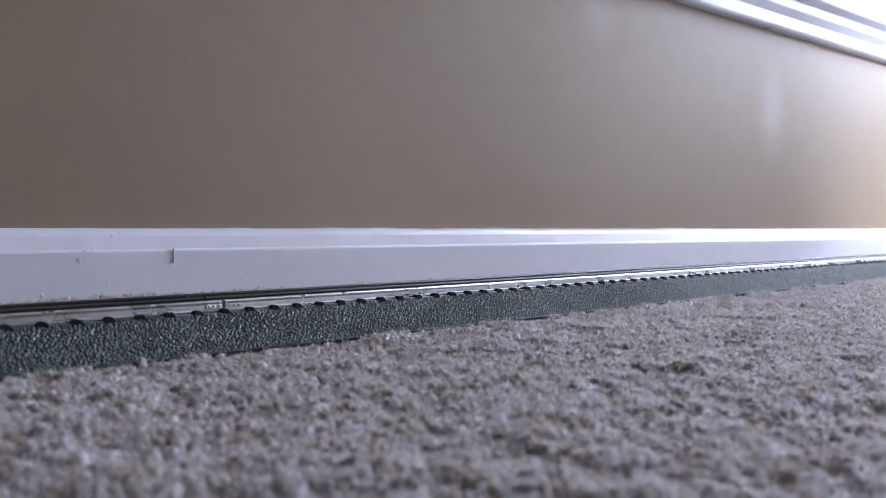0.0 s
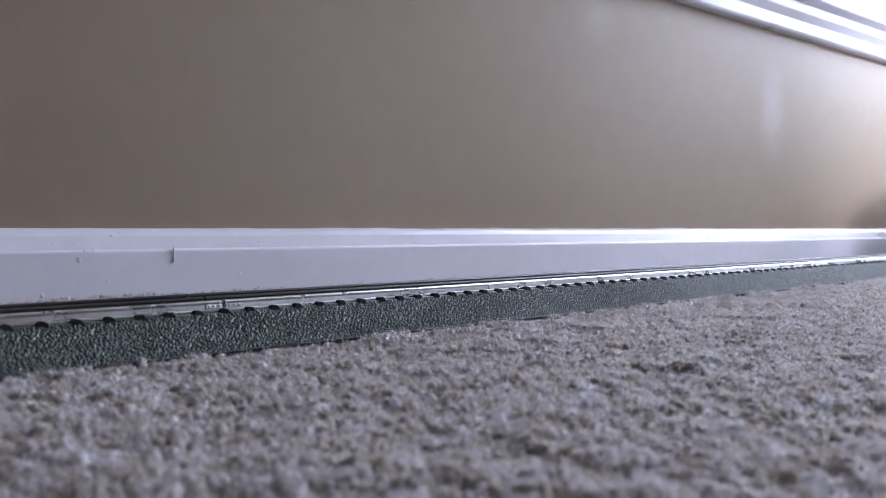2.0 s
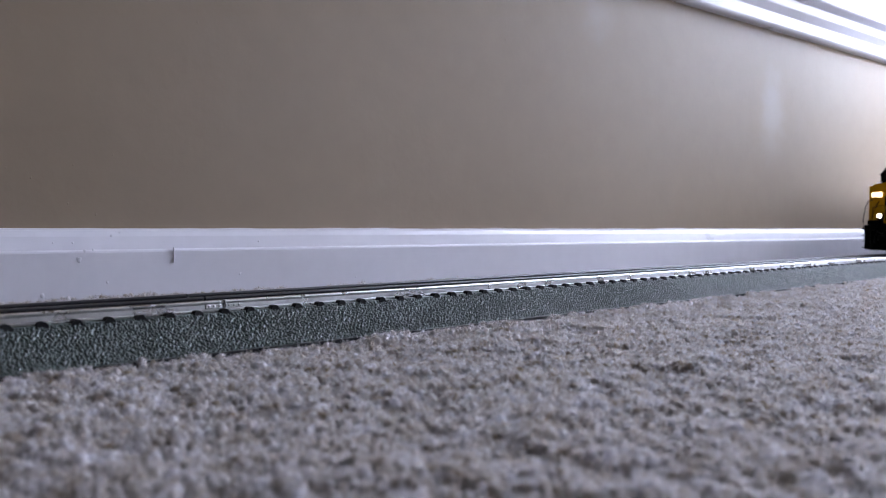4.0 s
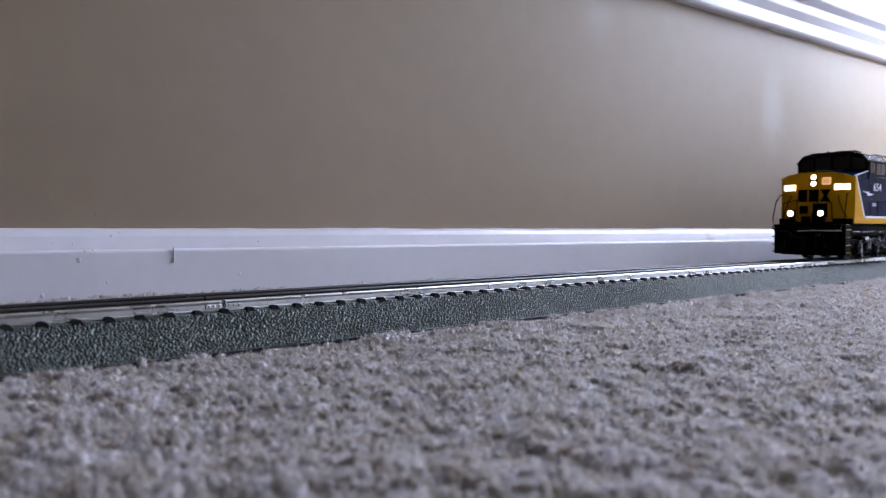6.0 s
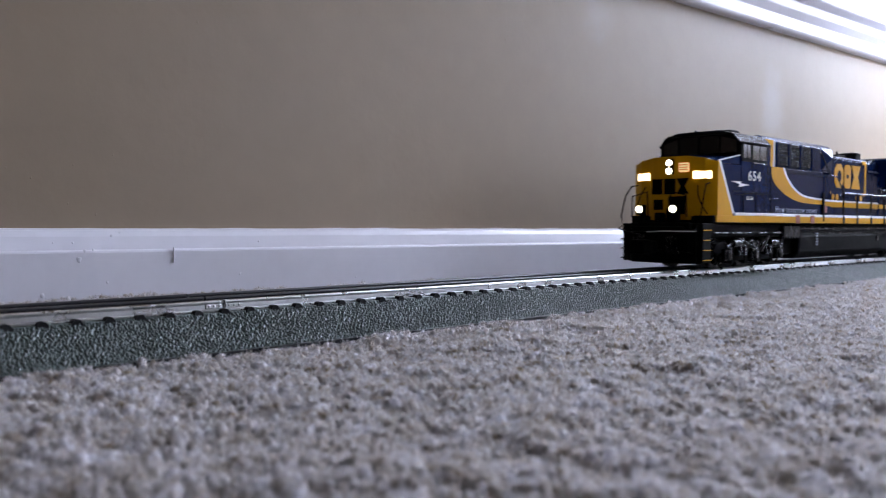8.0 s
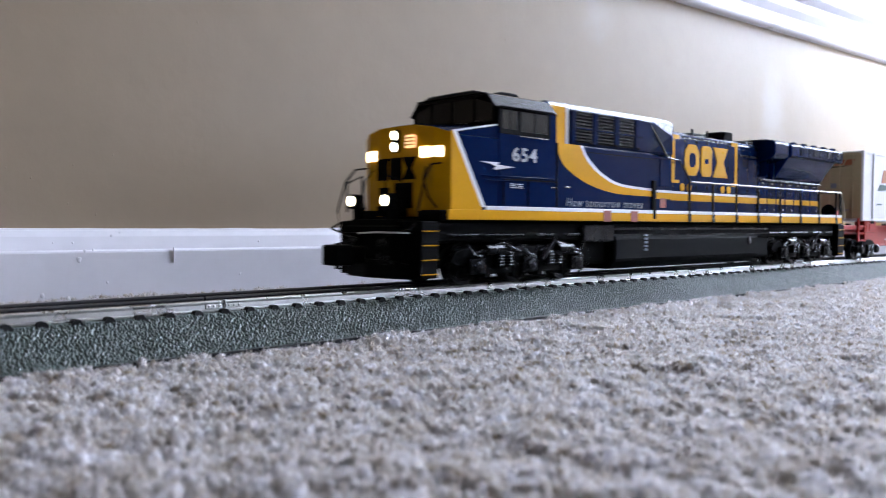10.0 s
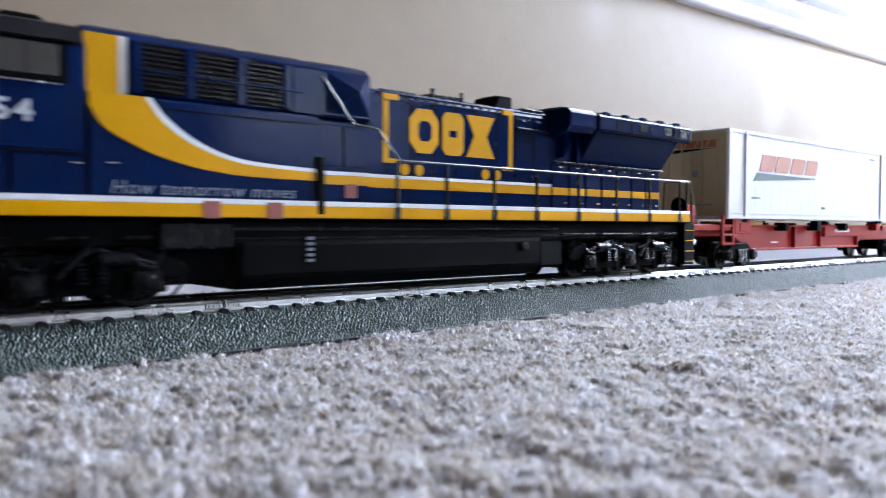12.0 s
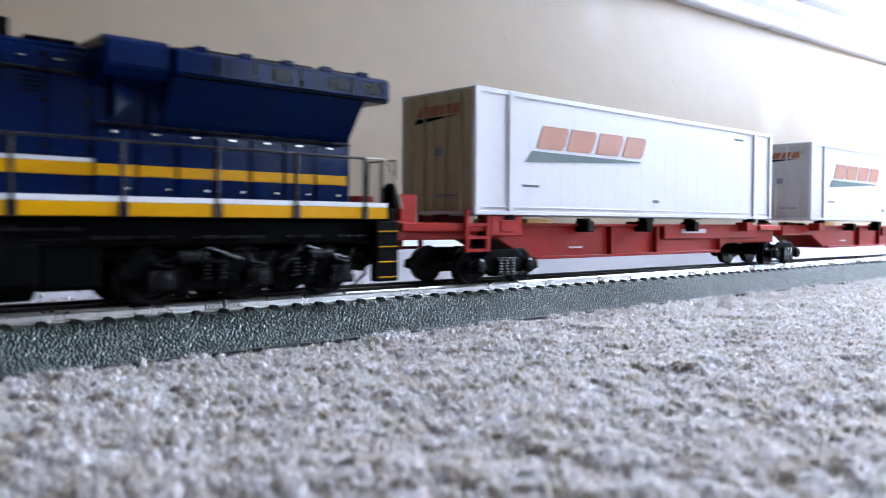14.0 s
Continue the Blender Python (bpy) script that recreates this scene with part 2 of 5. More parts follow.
for x, z, r in ((0.1531, 0.0563, 0.6), (0.1681, 0.0502, 0.7), (0.1562, 0.0779, 0.5), (0.2883, 0.1317, 0.6), (0.4878, 0.196, 0.8), (0.6431, 0.2355, 0.9), (0.7856, 0.1956, 1.1), (0.7166, 0.1889, 1.2),
                (0.1345, 0.0698, 0.6), (0.1222, 0.0747, 0.5), (0.1777, 0.0845, 0.5), (0.2286, 0.1685, 0.6)):
    speck = part("plaster_speck", shape(paint_blob(r, 0.45, rough.random() * 9)), WALL_PAINT, north)
    speck.location = (x, 0, z)


def window_unit():
    x0, x1, z0, z1 = WIN
    w = thing("window_1", "white painted window with deep moulded sill, bright daylight outside", "window", WALL, kind="structure")
    a = z0 - 0.052
    apron = [(0.0, a), (-0.008, a), (-0.0102, a + 0.0015), (-0.0112, a + 0.0035), (-0.0108, a + 0.0075), (-0.0100, a + 0.016), (-0.0085, a + 0.0165), (-0.0140, a + 0.0245), (-0.0142, a + 0.026), (-0.0130, a + 0.0355), (0.0, a + 0.0355)]
    part("apron", shape(prism(apron, "x", x0 - 0.12, x1 + 0.08)), TRIM_PAINT, w, mm=False)
    stool = [(0.04, a + 0.0357), (-0.0125, a + 0.0357), (-0.0205, a + 0.0405), (-0.0212, a + 0.0420), (-0.0200, a + 0.0470), (-0.0150, a + 0.0515), (0.04, z0 + 0.001)]
    part("window_sill", shape(prism(stool, "x", x0 - 0.14, x1 + 0.1)), TRIM_PAINT, w, mm=False)
    for n, bx in enumerate(((x0 - 0.065, x0, z0 + 0.002, z1 + 0.07), (x1, x1 + 0.065, z0 + 0.002, z1 + 0.07))):
        part("casing", shape(box(bx[0], bx[1], -0.018, 0.0, bx[2], bx[3], 0.003)), TRIM_PAINT, w, mm=False)
    part("casing", shape(box(x0, x1, -0.018, 0.0, z1, z1 + 0.07, 0.003)), TRIM_PAINT, w, mm=False)
    mid = (x0 + x1) / 2
    for p, q in ((x0, mid), (mid, x1)):
        sash = part("window_frame", shape(box(p, p + 0.045, 0.05, 0.09, z0 + 0.002, z1), box(q - 0.045, q, 0.05, 0.09, z0 + 0.002, z1),
                                          box(p + 0.045, q - 0.045, 0.05, 0.09, z0 + 0.002, z0 + 0.05), box(p + 0.045, q - 0.045, 0.05, 0.09, z1 - 0.045, z1)), TRIM_PAINT, w, mm=False)
        g = part("pane", shape(box(p + 0.045, q - 0.045, 0.068, 0.073, z0 + 0.05, z1 - 0.045)), PANE, sash, mm=False)
        g.visible_shadow = False
    return w


window_unit()


def end_window():
    y0, y1, z0, z1 = EAST
    w = thing("window_2", "white framed tall window in the end wall", "window", pose(X_RIGHT, 0, 0, 0, 0, -90), kind="structure")
    f = part("window_frame", shape(box(-y1, -y1 + 0.05, 0.02, 0.06, z0, z1), box(-y0 - 0.05, -y0, 0.02, 0.06, z0, z1), box(-y1 + 0.05, -y0 - 0.05, 0.02, 0.06, z0, z0 + 0.05),
                                   box(-y1 + 0.05, -y0 - 0.05, 0.02, 0.06, z1 - 0.05, z1), box(-y1 + 0.05, -y0 - 0.05, 0.025, 0.055, 1.15, 1.19)), TRIM_PAINT, w, mm=False)
    g = part("pane", shape(box(-y1 + 0.05, -y0 - 0.05, 0.038, 0.043, z0 + 0.05, z1 - 0.05)), PANE, f, mm=False)
    g.visible_shadow = False


end_window()


# unseen window, added to carry the south fill lamp
def fill_window():
    x0, x1, z0, z1 = FILL_SOUTH
    w = thing("added_window_3", "unseen white framed window, added to light the right side", "window", pose(0, Y_BACK - 0.05, 0), kind="structure")
    f = part("window_frame", shape(box(x0, x0 + 0.05, -0.02, 0.02, z0, z1), box(x1 - 0.05, x1, -0.02, 0.02, z0, z1), box(x0 + 0.05, x1 - 0.05, -0.02, 0.02, z0, z0 + 0.05),
                                   box(x0 + 0.05, x1 - 0.05, -0.02, 0.02, z1 - 0.05, z1)), TRIM_PAINT, w, mm=False)
    g = part("pane", shape(box(x0 + 0.05, x1 - 0.05, -0.003, 0.003, z0 + 0.05, z1 - 0.05)), PANE, f, mm=False)
    g.visible_shadow = False


fill_window()


# made-up low pane around the bright source that the cab windows reflect
def reflected_opening():
    x0, x1, z0, z1 = REFLECTED_OPENING
    d = thing("added_window_4", "unseen low glazed opening, added as the bright reflection in the cab windows", "window", pose(0, Y_NEAR_WALL - 0.06, 0), kind="structure")
    for p, q in ((x0, x1),):
        leaf = part("window_frame", shape(box(p, p + 0.02, -0.02, 0.02, z0, z1), box(q - 0.02, q, -0.02, 0.02, z0, z1), box(p + 0.02, q - 0.02, -0.02, 0.02, z0, z0 + 0.02),
                                       box(p + 0.02, q - 0.02, -0.02, 0.02, z1 - 0.02, z1)), TRIM_PAINT, d, mm=False)
        g = part("pane", shape(box(p + 0.02, q - 0.02, -0.003, 0.003, z0 + 0.02, z1 - 0.02)), PANE, leaf, mm=False)
        g.visible_shadow = False


reflected_opening()
wc = WALL @ Vector(((WIN[0] + WIN[1]) / 2, 0.12, (WIN[2] + WIN[3]) / 2))
wdir = WALL.to_3x3() @ Vector((0, -1, -0.0))
SKY_TINT = (0.83, 0.90, 1.17)
window_light("sky_light_window", look(wc - wdir * 0.3, wc + wdir + Vector((0, 0, -0.5))), WIN[1] - WIN[0] - 0.06, WIN[3] - WIN[2] - 0.06, 42, SKY_TINT)
# added lamp, sized to whiten the cab glass without lighting much else
dc = Vector(((REFLECTED_OPENING[0] + REFLECTED_OPENING[1]) / 2, Y_NEAR_WALL - 0.11, (REFLECTED_OPENING[2] + REFLECTED_OPENING[3]) / 2))
window_light("cab_reflection_lamp", look(dc, dc + Vector((0, 1, 0))), REFLECTED_OPENING[1] - REFLECTED_OPENING[0] - 0.06, REFLECTED_OPENING[3] - REFLECTED_OPENING[2] - 0.06, 1.5, SKY_TINT)
ec = Vector((X_RIGHT + 0.16, (EAST[0] + EAST[1]) / 2, (EAST[2] + EAST[3]) / 2))
window_light("sky_light_end", look(ec + Vector((0, 0, 0.15)), ec + Vector((-1, 0, -0.35))), EAST[1] - EAST[0], EAST[3] - EAST[2], 94, SKY_TINT)
# added fill lamp that brightens the wall and train at the right
sc = Vector(((FILL_SOUTH[0] + FILL_SOUTH[1]) / 2, Y_BACK - 0.4, (FILL_SOUTH[2] + FILL_SOUTH[3]) / 2))
window_light("south_fill_lamp", look(sc, sc + Vector((0, 1, -0.3))), FILL_SOUTH[1] - FILL_SOUTH[0], FILL_SOUTH[3] - FILL_SOUTH[2], 210, SKY_TINT)
tagged(part("ground", shape(box(-300, 300, -300, 300, -0.5, -0.45)), material("lawn", (0.07, 0.1, 0.04), 0.9, vary=0.3, scale=2), mm=False), "green lawn outside the house", "lawn", kind="structure")

# ---- the track ----
TRACK_Y = 0.3024
RAIL_Z = 0.0163            # top of the rails
FOOT_Z = RAIL_Z - 0.0039   # their feet
TIE_STEP = 0.010783
JOINT_X = 0.1485
SECTION = TIE_STEP * 70


def ballast_material():
    m = material("ballast", (0.046, 0.066, 0.058), 0.36, vary=0.5, scale=350, bump=0.2, bump_scale=1500, spec=0.6)
    return m


BALLAST = ballast_material()


def roadbed_mesh(x0, length, fine):
    """Moulded ballast: a flat crown and two sloped shoulders; the near shoulder is covered with rounded grains."""
    ridge = FOOT_Z * 1000 - 0.3
    n = 110 if fine < 0.4 else 16
    near = [(-42.8 + (42.8 - 20.6) * i / n, 1.0 + (ridge - 1.0) * i / n) for i in range(n + 1)]
    line = [(-43.0, 0.4)] + near + [(-18, ridge), (-9, ridge - 0.3), (0, ridge - 0.3), (9, ridge - 0.3), (18, ridge)] + [(21 + 22 * i / 8, ridge + (1.0 - ridge) * i / 8) for i in range(9)]
    xs, x = [0.0], 0.0
    while x < length * 1000 - 0.01:
        world_x = x0 + x / 1000
        x += fine if 0.03 < world_x < 0.45 else (fine * 1.4 if 0.45 <= world_x < 0.86 else 5.0)
        xs.append(min(x, length * 1000))
    verts, faces = [], []
    for x in xs:
        for j, (y, z) in enumerate(line):
            if 1 < j <= n:
                u = (j - 1) * 24.6 / n
                d = noise.voronoi((x * 1.12 + x0 * 900, u * 0.94, 0.5))[0][0]
                h = 0.72 * math.sqrt(max(0.0, 1 - (d / 0.58) ** 2)) - 0.55 + 0.08 * noise.noise((x * 2.6, u * 2.6, x0))
                k = min(1.0, (n - j) / 3 + 0.35)
                verts.append((x / 1000, (y - 0.45 * h * k) / 1000, (z + 0.9 * h * k) / 1000))
            else:
                verts.append((x / 1000, y / 1000, z / 1000))
    w = len(line)
    for i in range(len(xs) - 1):
        for j in range(w - 1):
            a = i * w + j
            faces.append((a, a + w, a + w + 1, a + 1))
    me = bpy.data.meshes.new("roadbed")
    me.from_pydata(verts, [], faces)
    me.materials.append(BALLAST)
    for p in me.polygons:
        p.use_smooth = True
    return me


def rail_profile(y):
    z0, z1 = FOOT_Z * 1000, RAIL_Z * 1000
    half = [(2.6, z0), (2.6, z0 + 0.4), (0.75, z0 + 0.7), (0.7, z1 - 1.5), (1.25, z1 - 1.15), (1.4, z1 - 0.6), (1.15, z1 - 0.15), (0.6, z1)]
    return [(y + a, b) for a, b in half] + [(y - a, b) for a, b in reversed(half)]


TIE_MESH = None


def track_section(x0, step, near):
    global TIE_MESH
    t = thing("track_section", "straight three-rail toy train track on grey moulded ballast, lying on carpet", "toy track", pose(x0, TRACK_Y, 0), group="track sections along the wall")
    bed = new("roadbed", roadbed_mesh(x0, SECTION, step))
    bed.parent = t
    bed["label"] = "dark grey moulded plastic ballast"
    edge = part("base_flange", shape(box(0.2, SECTION * 1000 - 0.2, -44.0, 44.0, -1.5, 0.9, 0.2)), TIE_PLASTIC, t)
    for name, y, mat, lab in (("rail", -15.9, RAIL_STEEL, "silver steel rail"), ("center_rail", 0, CENTER_RAIL, "blackened centre rail"), ("far_rail", 15.9, CENTER_RAIL, "blackened rail")):
        part(name, shape(prism(rail_profile(y), "x", 0.4, SECTION * 1000 - 0.4)), mat, t, lab)
    if TIE_MESH is None:
        f = FOOT_Z * 1000
        knob = [(-2.0, f - 1.4), (2.0, f - 1.4), (1.75, f - 0.2), (1.1, f + 0.75), (0.4, f + 1.0), (-0.4, f + 1.0), (-1.1, f + 0.75), (-1.75, f - 0.2)]
        bm = shape(prism([(-2.3, f - 1.2), (2.3, f - 1.2), (1.9, f - 0.1), (-1.9, f - 0.1)], "y", -18.6, 18.6), prism(knob, "y", -21.4, -18.3), prism(knob, "y", 18.3, 21.4))
        first = part("tie", bm, TIE_PLASTIC, t)
        TIE_MESH = first.data
        first.location = (TIE_STEP * 0.85, 0, 0)
        start = 1
    else:
        start = 0
    for i in range(start, 70):
        o = new("tie", TIE_MESH)
        o.parent = t
        o.location = (TIE_STEP * (i + 0.85), 0, 0)
    # riveted joint plates at both ends, near side
    for x in (0.6, SECTION * 1000 - 7.6):
        pl = part("joint_plate", shape(box(x, x + 7.0, -17.3, -16.4, FOOT_Z * 1000 + 0.9, RAIL_Z * 1000 - 1.35, 0.15)), RAIL_STEEL, t)
        part("rivet", shape(*[lathe([(-17.75, 0.25), (-17.6, 0.45), (-17.2, 0.5)], (x + 1.4 + 2.1 * k, 0, FOOT_Z * 1000 + 1.8), "y", 8) for k in range(3)]), RAIL_STEEL, pl)
    return t


for k, st in ((-1, 0.22), (0, 0.22), (1, 4.0), (2, 4.0)):
    track_section(JOINT_X + SECTION * k, st, True)


# ---- carpet pile ----
def pile_material():
    m = bpy.data.materials.new("carpet_yarn")
    m.use_nodes = True
    t = m.node_tree
    b = t.nodes["Principled BSDF"]
    geo = t.nodes.new("ShaderNodeNewGeometry")
    ramp = t.nodes.new("ShaderNodeValToRGB")
    ramp.color_ramp.elements[0].color = (0.34, 0.25, 0.14, 1)
    ramp.color_ramp.elements[1].color = (0.90, 0.90, 0.96, 1)
    co = t.nodes.new("ShaderNodeTexCoord")
    n = t.nodes.new("ShaderNodeTexNoise")
    n.inputs["Scale"].default_value = 130
    n.inputs["Detail"].default_value = 3
    t.links.new(co.outputs["Object"], n.inputs["Vector"])
    mixv = t.nodes.new("ShaderNodeMath")
    mixv.operation = "MULTIPLY_ADD"
    mixv.inputs[1].default_value = 0.5
    t.links.new(geo.outputs["Random Per Island"], mixv.inputs[0])
    sc = t.nodes.new("ShaderNodeMapRange")
    sc.inputs["From Min"].default_value, sc.inputs["From Max"].default_value = 0.3, 0.7
    sc.inputs["To Max"].default_value = 0.5
    t.links.new(n.outputs["Fac"], sc.inputs["Value"])
    t.links.new(sc.outputs["Result"], mixv.inputs[2])
    t.links.new(mixv.outputs[0], ramp.inputs["Fac"])
    t.links.new(ramp.outputs["Color"], b.inputs["Base Color"])
    b.inputs["Roughness"].default_value = 0.34
    b.inputs["Specular IOR Level"].default_value = 0.7
    b.inputs["Sheen Weight"].default_value = 0.6
    through_light = t.nodes.new("ShaderNodeBsdfTranslucent")
    t.links.new(ramp.outputs["Color"], through_light.inputs["Color"])
    blend = t.nodes.new("ShaderNodeMixShader")
    blend.inputs["Fac"].default_value = 0.55
    t.links.new(b.outputs["BSDF"], blend.inputs[1])
    t.links.new(through_light.outputs["BSDF"], blend.inputs[2])
    t.links.new(blend.outputs["Shader"], t.nodes["Material Output"].inputs["Surface"])
    return m


YARN = pile_material()


def carpet_pile(name, spots, fibres, rng, wide, top=0.0):
    """Soft round tuft heads: a small dome each, bristling with short frizzy fibres in all directions."""
    n = len(spots)
    lump = np.array([noise.noise((x * 120, y * 120, 0.3)) + 0.7 * noise.noise((x * 45, y * 45, 4.3)) for x, y in spots])
    zc = top - wide * 0.75 + 0.0020 * lump - 0.0004 + 0.00042 * rng.standard_normal(n)
    centre = np.concatenate([spots, zc[:, None]], 1)
    size = wide * rng.uniform(0.82, 1.15, n)
    # domes: three rings and a tip
    ring = 7
    ang = np.arange(ring) * 2 * np.pi / ring
    levels = [(1.02, -1.3), (0.95, 0.05), (0.55, 0.62)]
    unit = np.array([(r * np.cos(a), r * np.sin(a), z) for r, z in levels for a in ang] + [(0, 0, 0.8)])
    k = len(unit)
    dome = centre[:, None, :] + unit[None] * size[:, None, None] * np.array([0.8, 0.8, 0.8]) * (1 + 0.13 * rng.standard_normal((n, k)))[..., None]
    dv = dome.reshape(-1, 3)
    q = []
    for lv in range(2):
        for a in range(ring):
            b = (a + 1) % ring
            q.append((lv * ring + a, lv * ring + b, (lv + 1) * ring + b, (lv + 1) * ring + a))
    tr = [(2 * ring + a, 2 * ring + (a + 1) % ring, 3 * ring) for a in range(ring)]
    off = (np.arange(n) * k)[:, None, None]
    dq = (off + np.array(q)[None]).reshape(-1, 4)
    dt = (off + np.array(tr)[None]).reshape(-1, 3)
    # fibres: a kinked blade of one quad and a tip
    idx = np.repeat(np.arange(n), fibres)
    m = len(idx)
    way = rng.standard_normal((m, 3))
    way[:, 2] = np.abs(way[:, 2]) * 0.9 - 0.15
    way /= np.linalg.norm(way, axis=1)[:, None]
    s = size[idx][:, None]
    root = centre[idx] + way * s * 0.55
    bend = root + way * s * rng.uniform(0.3, 0.5, (m, 1)) + rng.standard_normal((m, 3)) * s * 0.12
    tip = bend + (way * 0.22 + rng.standard_normal((m, 3)) * 0.24) * s
    across = np.cross(way, rng.standard_normal((m, 3)))
    across /= np.linalg.norm(across, axis=1)[:, None] + 1e-9
    thick = wide * rng.uniform(0.04, 0.08, (m, 1)) * (36 / fibres) ** 0.5
    fv = np.stack([root - across * thick, root + across * thick, bend + across * thick * 0.9, bend - across * thick * 0.9, tip], 1).reshape(-1, 3)
    fo = (len(dv) + np.arange(m) * 5)[:, None]
    fq = fo + np.array([0, 1, 2, 3])
    ft = fo + np.array([3, 2, 4])
    verts = np.concatenate([dv, fv]).astype(np.float32)
    quads, tris = np.concatenate([dq, fq]), np.concatenate([dt, ft])
    me = bpy.data.meshes.new(name)
    me.vertices.add(len(verts))
    me.vertices.foreach_set("co", verts.reshape(-1))
    loops = np.concatenate([quads.reshape(-1), tris.reshape(-1)]).astype(np.int32)
    me.loops.add(len(loops))
    me.loops.foreach_set("vertex_index", loops)
    me.polygons.add(len(quads) + len(tris))
    me.polygons.foreach_set("loop_start", np.concatenate([np.arange(len(quads)) * 4, len(quads) * 4 + np.arange(len(tris)) * 3]).astype(np.int32))
    me.update(calc_edges=True)
    me.materials.append(YARN)
    ob = new(name, me)
    return tagged(ob, "beige-grey fluffy cut-pile carpet with matted tufts", "carpet", kind="stuff")


def tuft_grid(x0, x1, y0, y1, step, rng, keep=None):
    gx, gy = np.meshgrid(np.arange(x0, x1, step), np.arange(y0, y1, step))
    pts = np.stack([gx.ravel(), gy.ravel()], 1) + rng.uniform(-0.45, 0.45, (gx.size, 2)) * step
    return pts if keep is None else pts[keep(pts)]


PILE_RNG = np.random.default_rng(11)


def open_floor(p):
    dist = np.hypot(p[:, 0], p[:, 1])
    return (np.abs(p[:, 1] - TRACK_Y) > 0.0432) & (dist > 0.112) & (p[:, 1] < 0.47 - 0.061 * p[:, 0])


def in_sight(p):
    return open_floor(p) & (p[:, 1] > 0.30 * p[:, 0] - 0.02) & (p[:, 1] > 0.12 - p[:, 0] * 0.9)


carpet_pile("carpet_pile", tuft_grid(0.0, 0.55, 0.03, 0.262, 0.0026, PILE_RNG, in_sight), 32, PILE_RNG, 0.0018)
carpet_pile("carpet_pile", tuft_grid(0.55, 0.86, 0.12, 0.262, 0.0029, PILE_RNG, in_sight), 20, PILE_RNG, 0.0019)
carpet_pile("carpet_pile", tuft_grid(-0.1, 1.3, 0.344, 0.44, 0.0045, PILE_RNG, open_floor), 5, PILE_RNG, 0.0029)
carpet_pile("carpet_pile", tuft_grid(-0.05, 0.6, 0.42, 0.475, 0.0026, PILE_RNG, lambda p: open_floor(p) & (p[:, 1] > 0.452 - 0.061 * p[:, 0])), 20, PILE_RNG, 0.0018, 0.0042)
rest = np.concatenate([tuft_grid(-0.6, 0.0, -0.3, 0.262, 0.011, PILE_RNG, open_floor), tuft_grid(0.0, 1.5, -0.3, 0.262, 0.011, PILE_RNG, lambda p: open_floor(p) & ~in_sight(p))])
carpet_pile("carpet_pile", rest, 4, PILE_RNG, 0.0066)
# the pile stands up against the track edge but for one flattened stretch
edge = tuft_grid(0.0, 0.86, 0.2500, 0.2595, 0.0026, PILE_RNG, lambda p: (p[:, 0] < 0.128) | (p[:, 0] > 0.192))
carpet_pile("carpet_pile", edge, 30, PILE_RNG, 0.0017, 0.0011)


# ---- the train: builders work in millimetres from the top of the rails, the train runs towards -x ----
NAVY = material("navy_paint", (0.0009, 0.0080, 0.043), 0.13, vary=0.12, scale=60, spec=0.10, bump=0.01, bump_scale=900, dirt=0.12, dirt_color=(0.006, 0.012, 0.04))
YELLOW = material("yellow_paint", (0.51, 0.25, 0.001), 0.3, vary=0.07, scale=60, spec=0.1, dirt=0.1, dirt_color=(0.38, 0.21, 0.006))
BLACK = material("black_plastic", (0.0012, 0.0014, 0.0016), 0.6, vary=0.25, scale=120, spec=0.03, dirt=0.2, dirt_color=(0.002, 0.002, 0.002))
SATIN_BLACK = material("satin_black_metal", (0.003, 0.0032, 0.0045), 0.26, metal=0.0, spec=0.14, vary=0.25, scale=150)
ROOF_GLOSS = material("gloss_black_roof", (0.005, 0.005, 0.008), 0.22, vary=0.2, scale=90, spec=0.14)
WHITE = material("white_marking", (0.58, 0.58, 0.61), 0.4, vary=0.05, scale=100)
DARK_GLASS = material("dark_cab_glass", (0.01, 0.011, 0.013), 0.05, vary=0.02, scale=60, spec=1.0, coat=1.0)
WHEEL_STEEL = material("wheel_steel", (0.006, 0.006, 0.008), 0.28, spec=0.12, metal=0.1, vary=0.3, scale=180)
BRIGHT_STEEL = material("bright_wheel_rim", (0.5, 0.5, 0.5), 0.25, metal=1.0, vary=0.15, scale=200)
HEADLAMP = material("headlamp_lit", (1.0, 0.83, 0.58), 0.3, vary=0.0, emit=9.0)
WINDSHIELD = material("dark_windshield_glass", (0.004, 0.004, 0.005), 0.08, vary=0.02, scale=60, spec=0.25)
RAIL_BLACK = material("handrail_metal", (0.007, 0.007, 0.008), 0.25, metal=0.15, vary=0.2, scale=200)
# pale tan colour stands in for the reflection on the end handrail
END_RAIL_SHEEN = material("end_rail_sheen", (0.30, 0.27, 0.21), 0.3, metal=0.3, vary=0.2, scale=200)
NUMBER_GREY = material("road_number_grey", (0.36, 0.37, 0.39), 0.4, vary=0.08, scale=150)
SLOGAN_GREY = material("slogan_grey_blue", (0.16, 0.175, 0.22), 0.4, vary=0.08, scale=150)
NUMBER_BOARD = material("number_board_lit", (1.0, 0.78, 0.45), 0.4, vary=0.0, emit=3.2)
CLASS_LAMP = material("class_lamp_lit", (1.0, 0.62, 0.3), 0.4, vary=0.0, emit=0.7)
RED_MARK = material("red_marking", (0.22, 0.045, 0.033), 0.5, vary=0.1, scale=200)
CAR_RED = material("car_red_paint", (0.27, 0.010, 0.007), 0.35, spec=0.16, vary=0.18, scale=50, bump=0.04, bump_scale=700, dirt=0.3, dirt_color=(0.12, 0.01, 0.012))
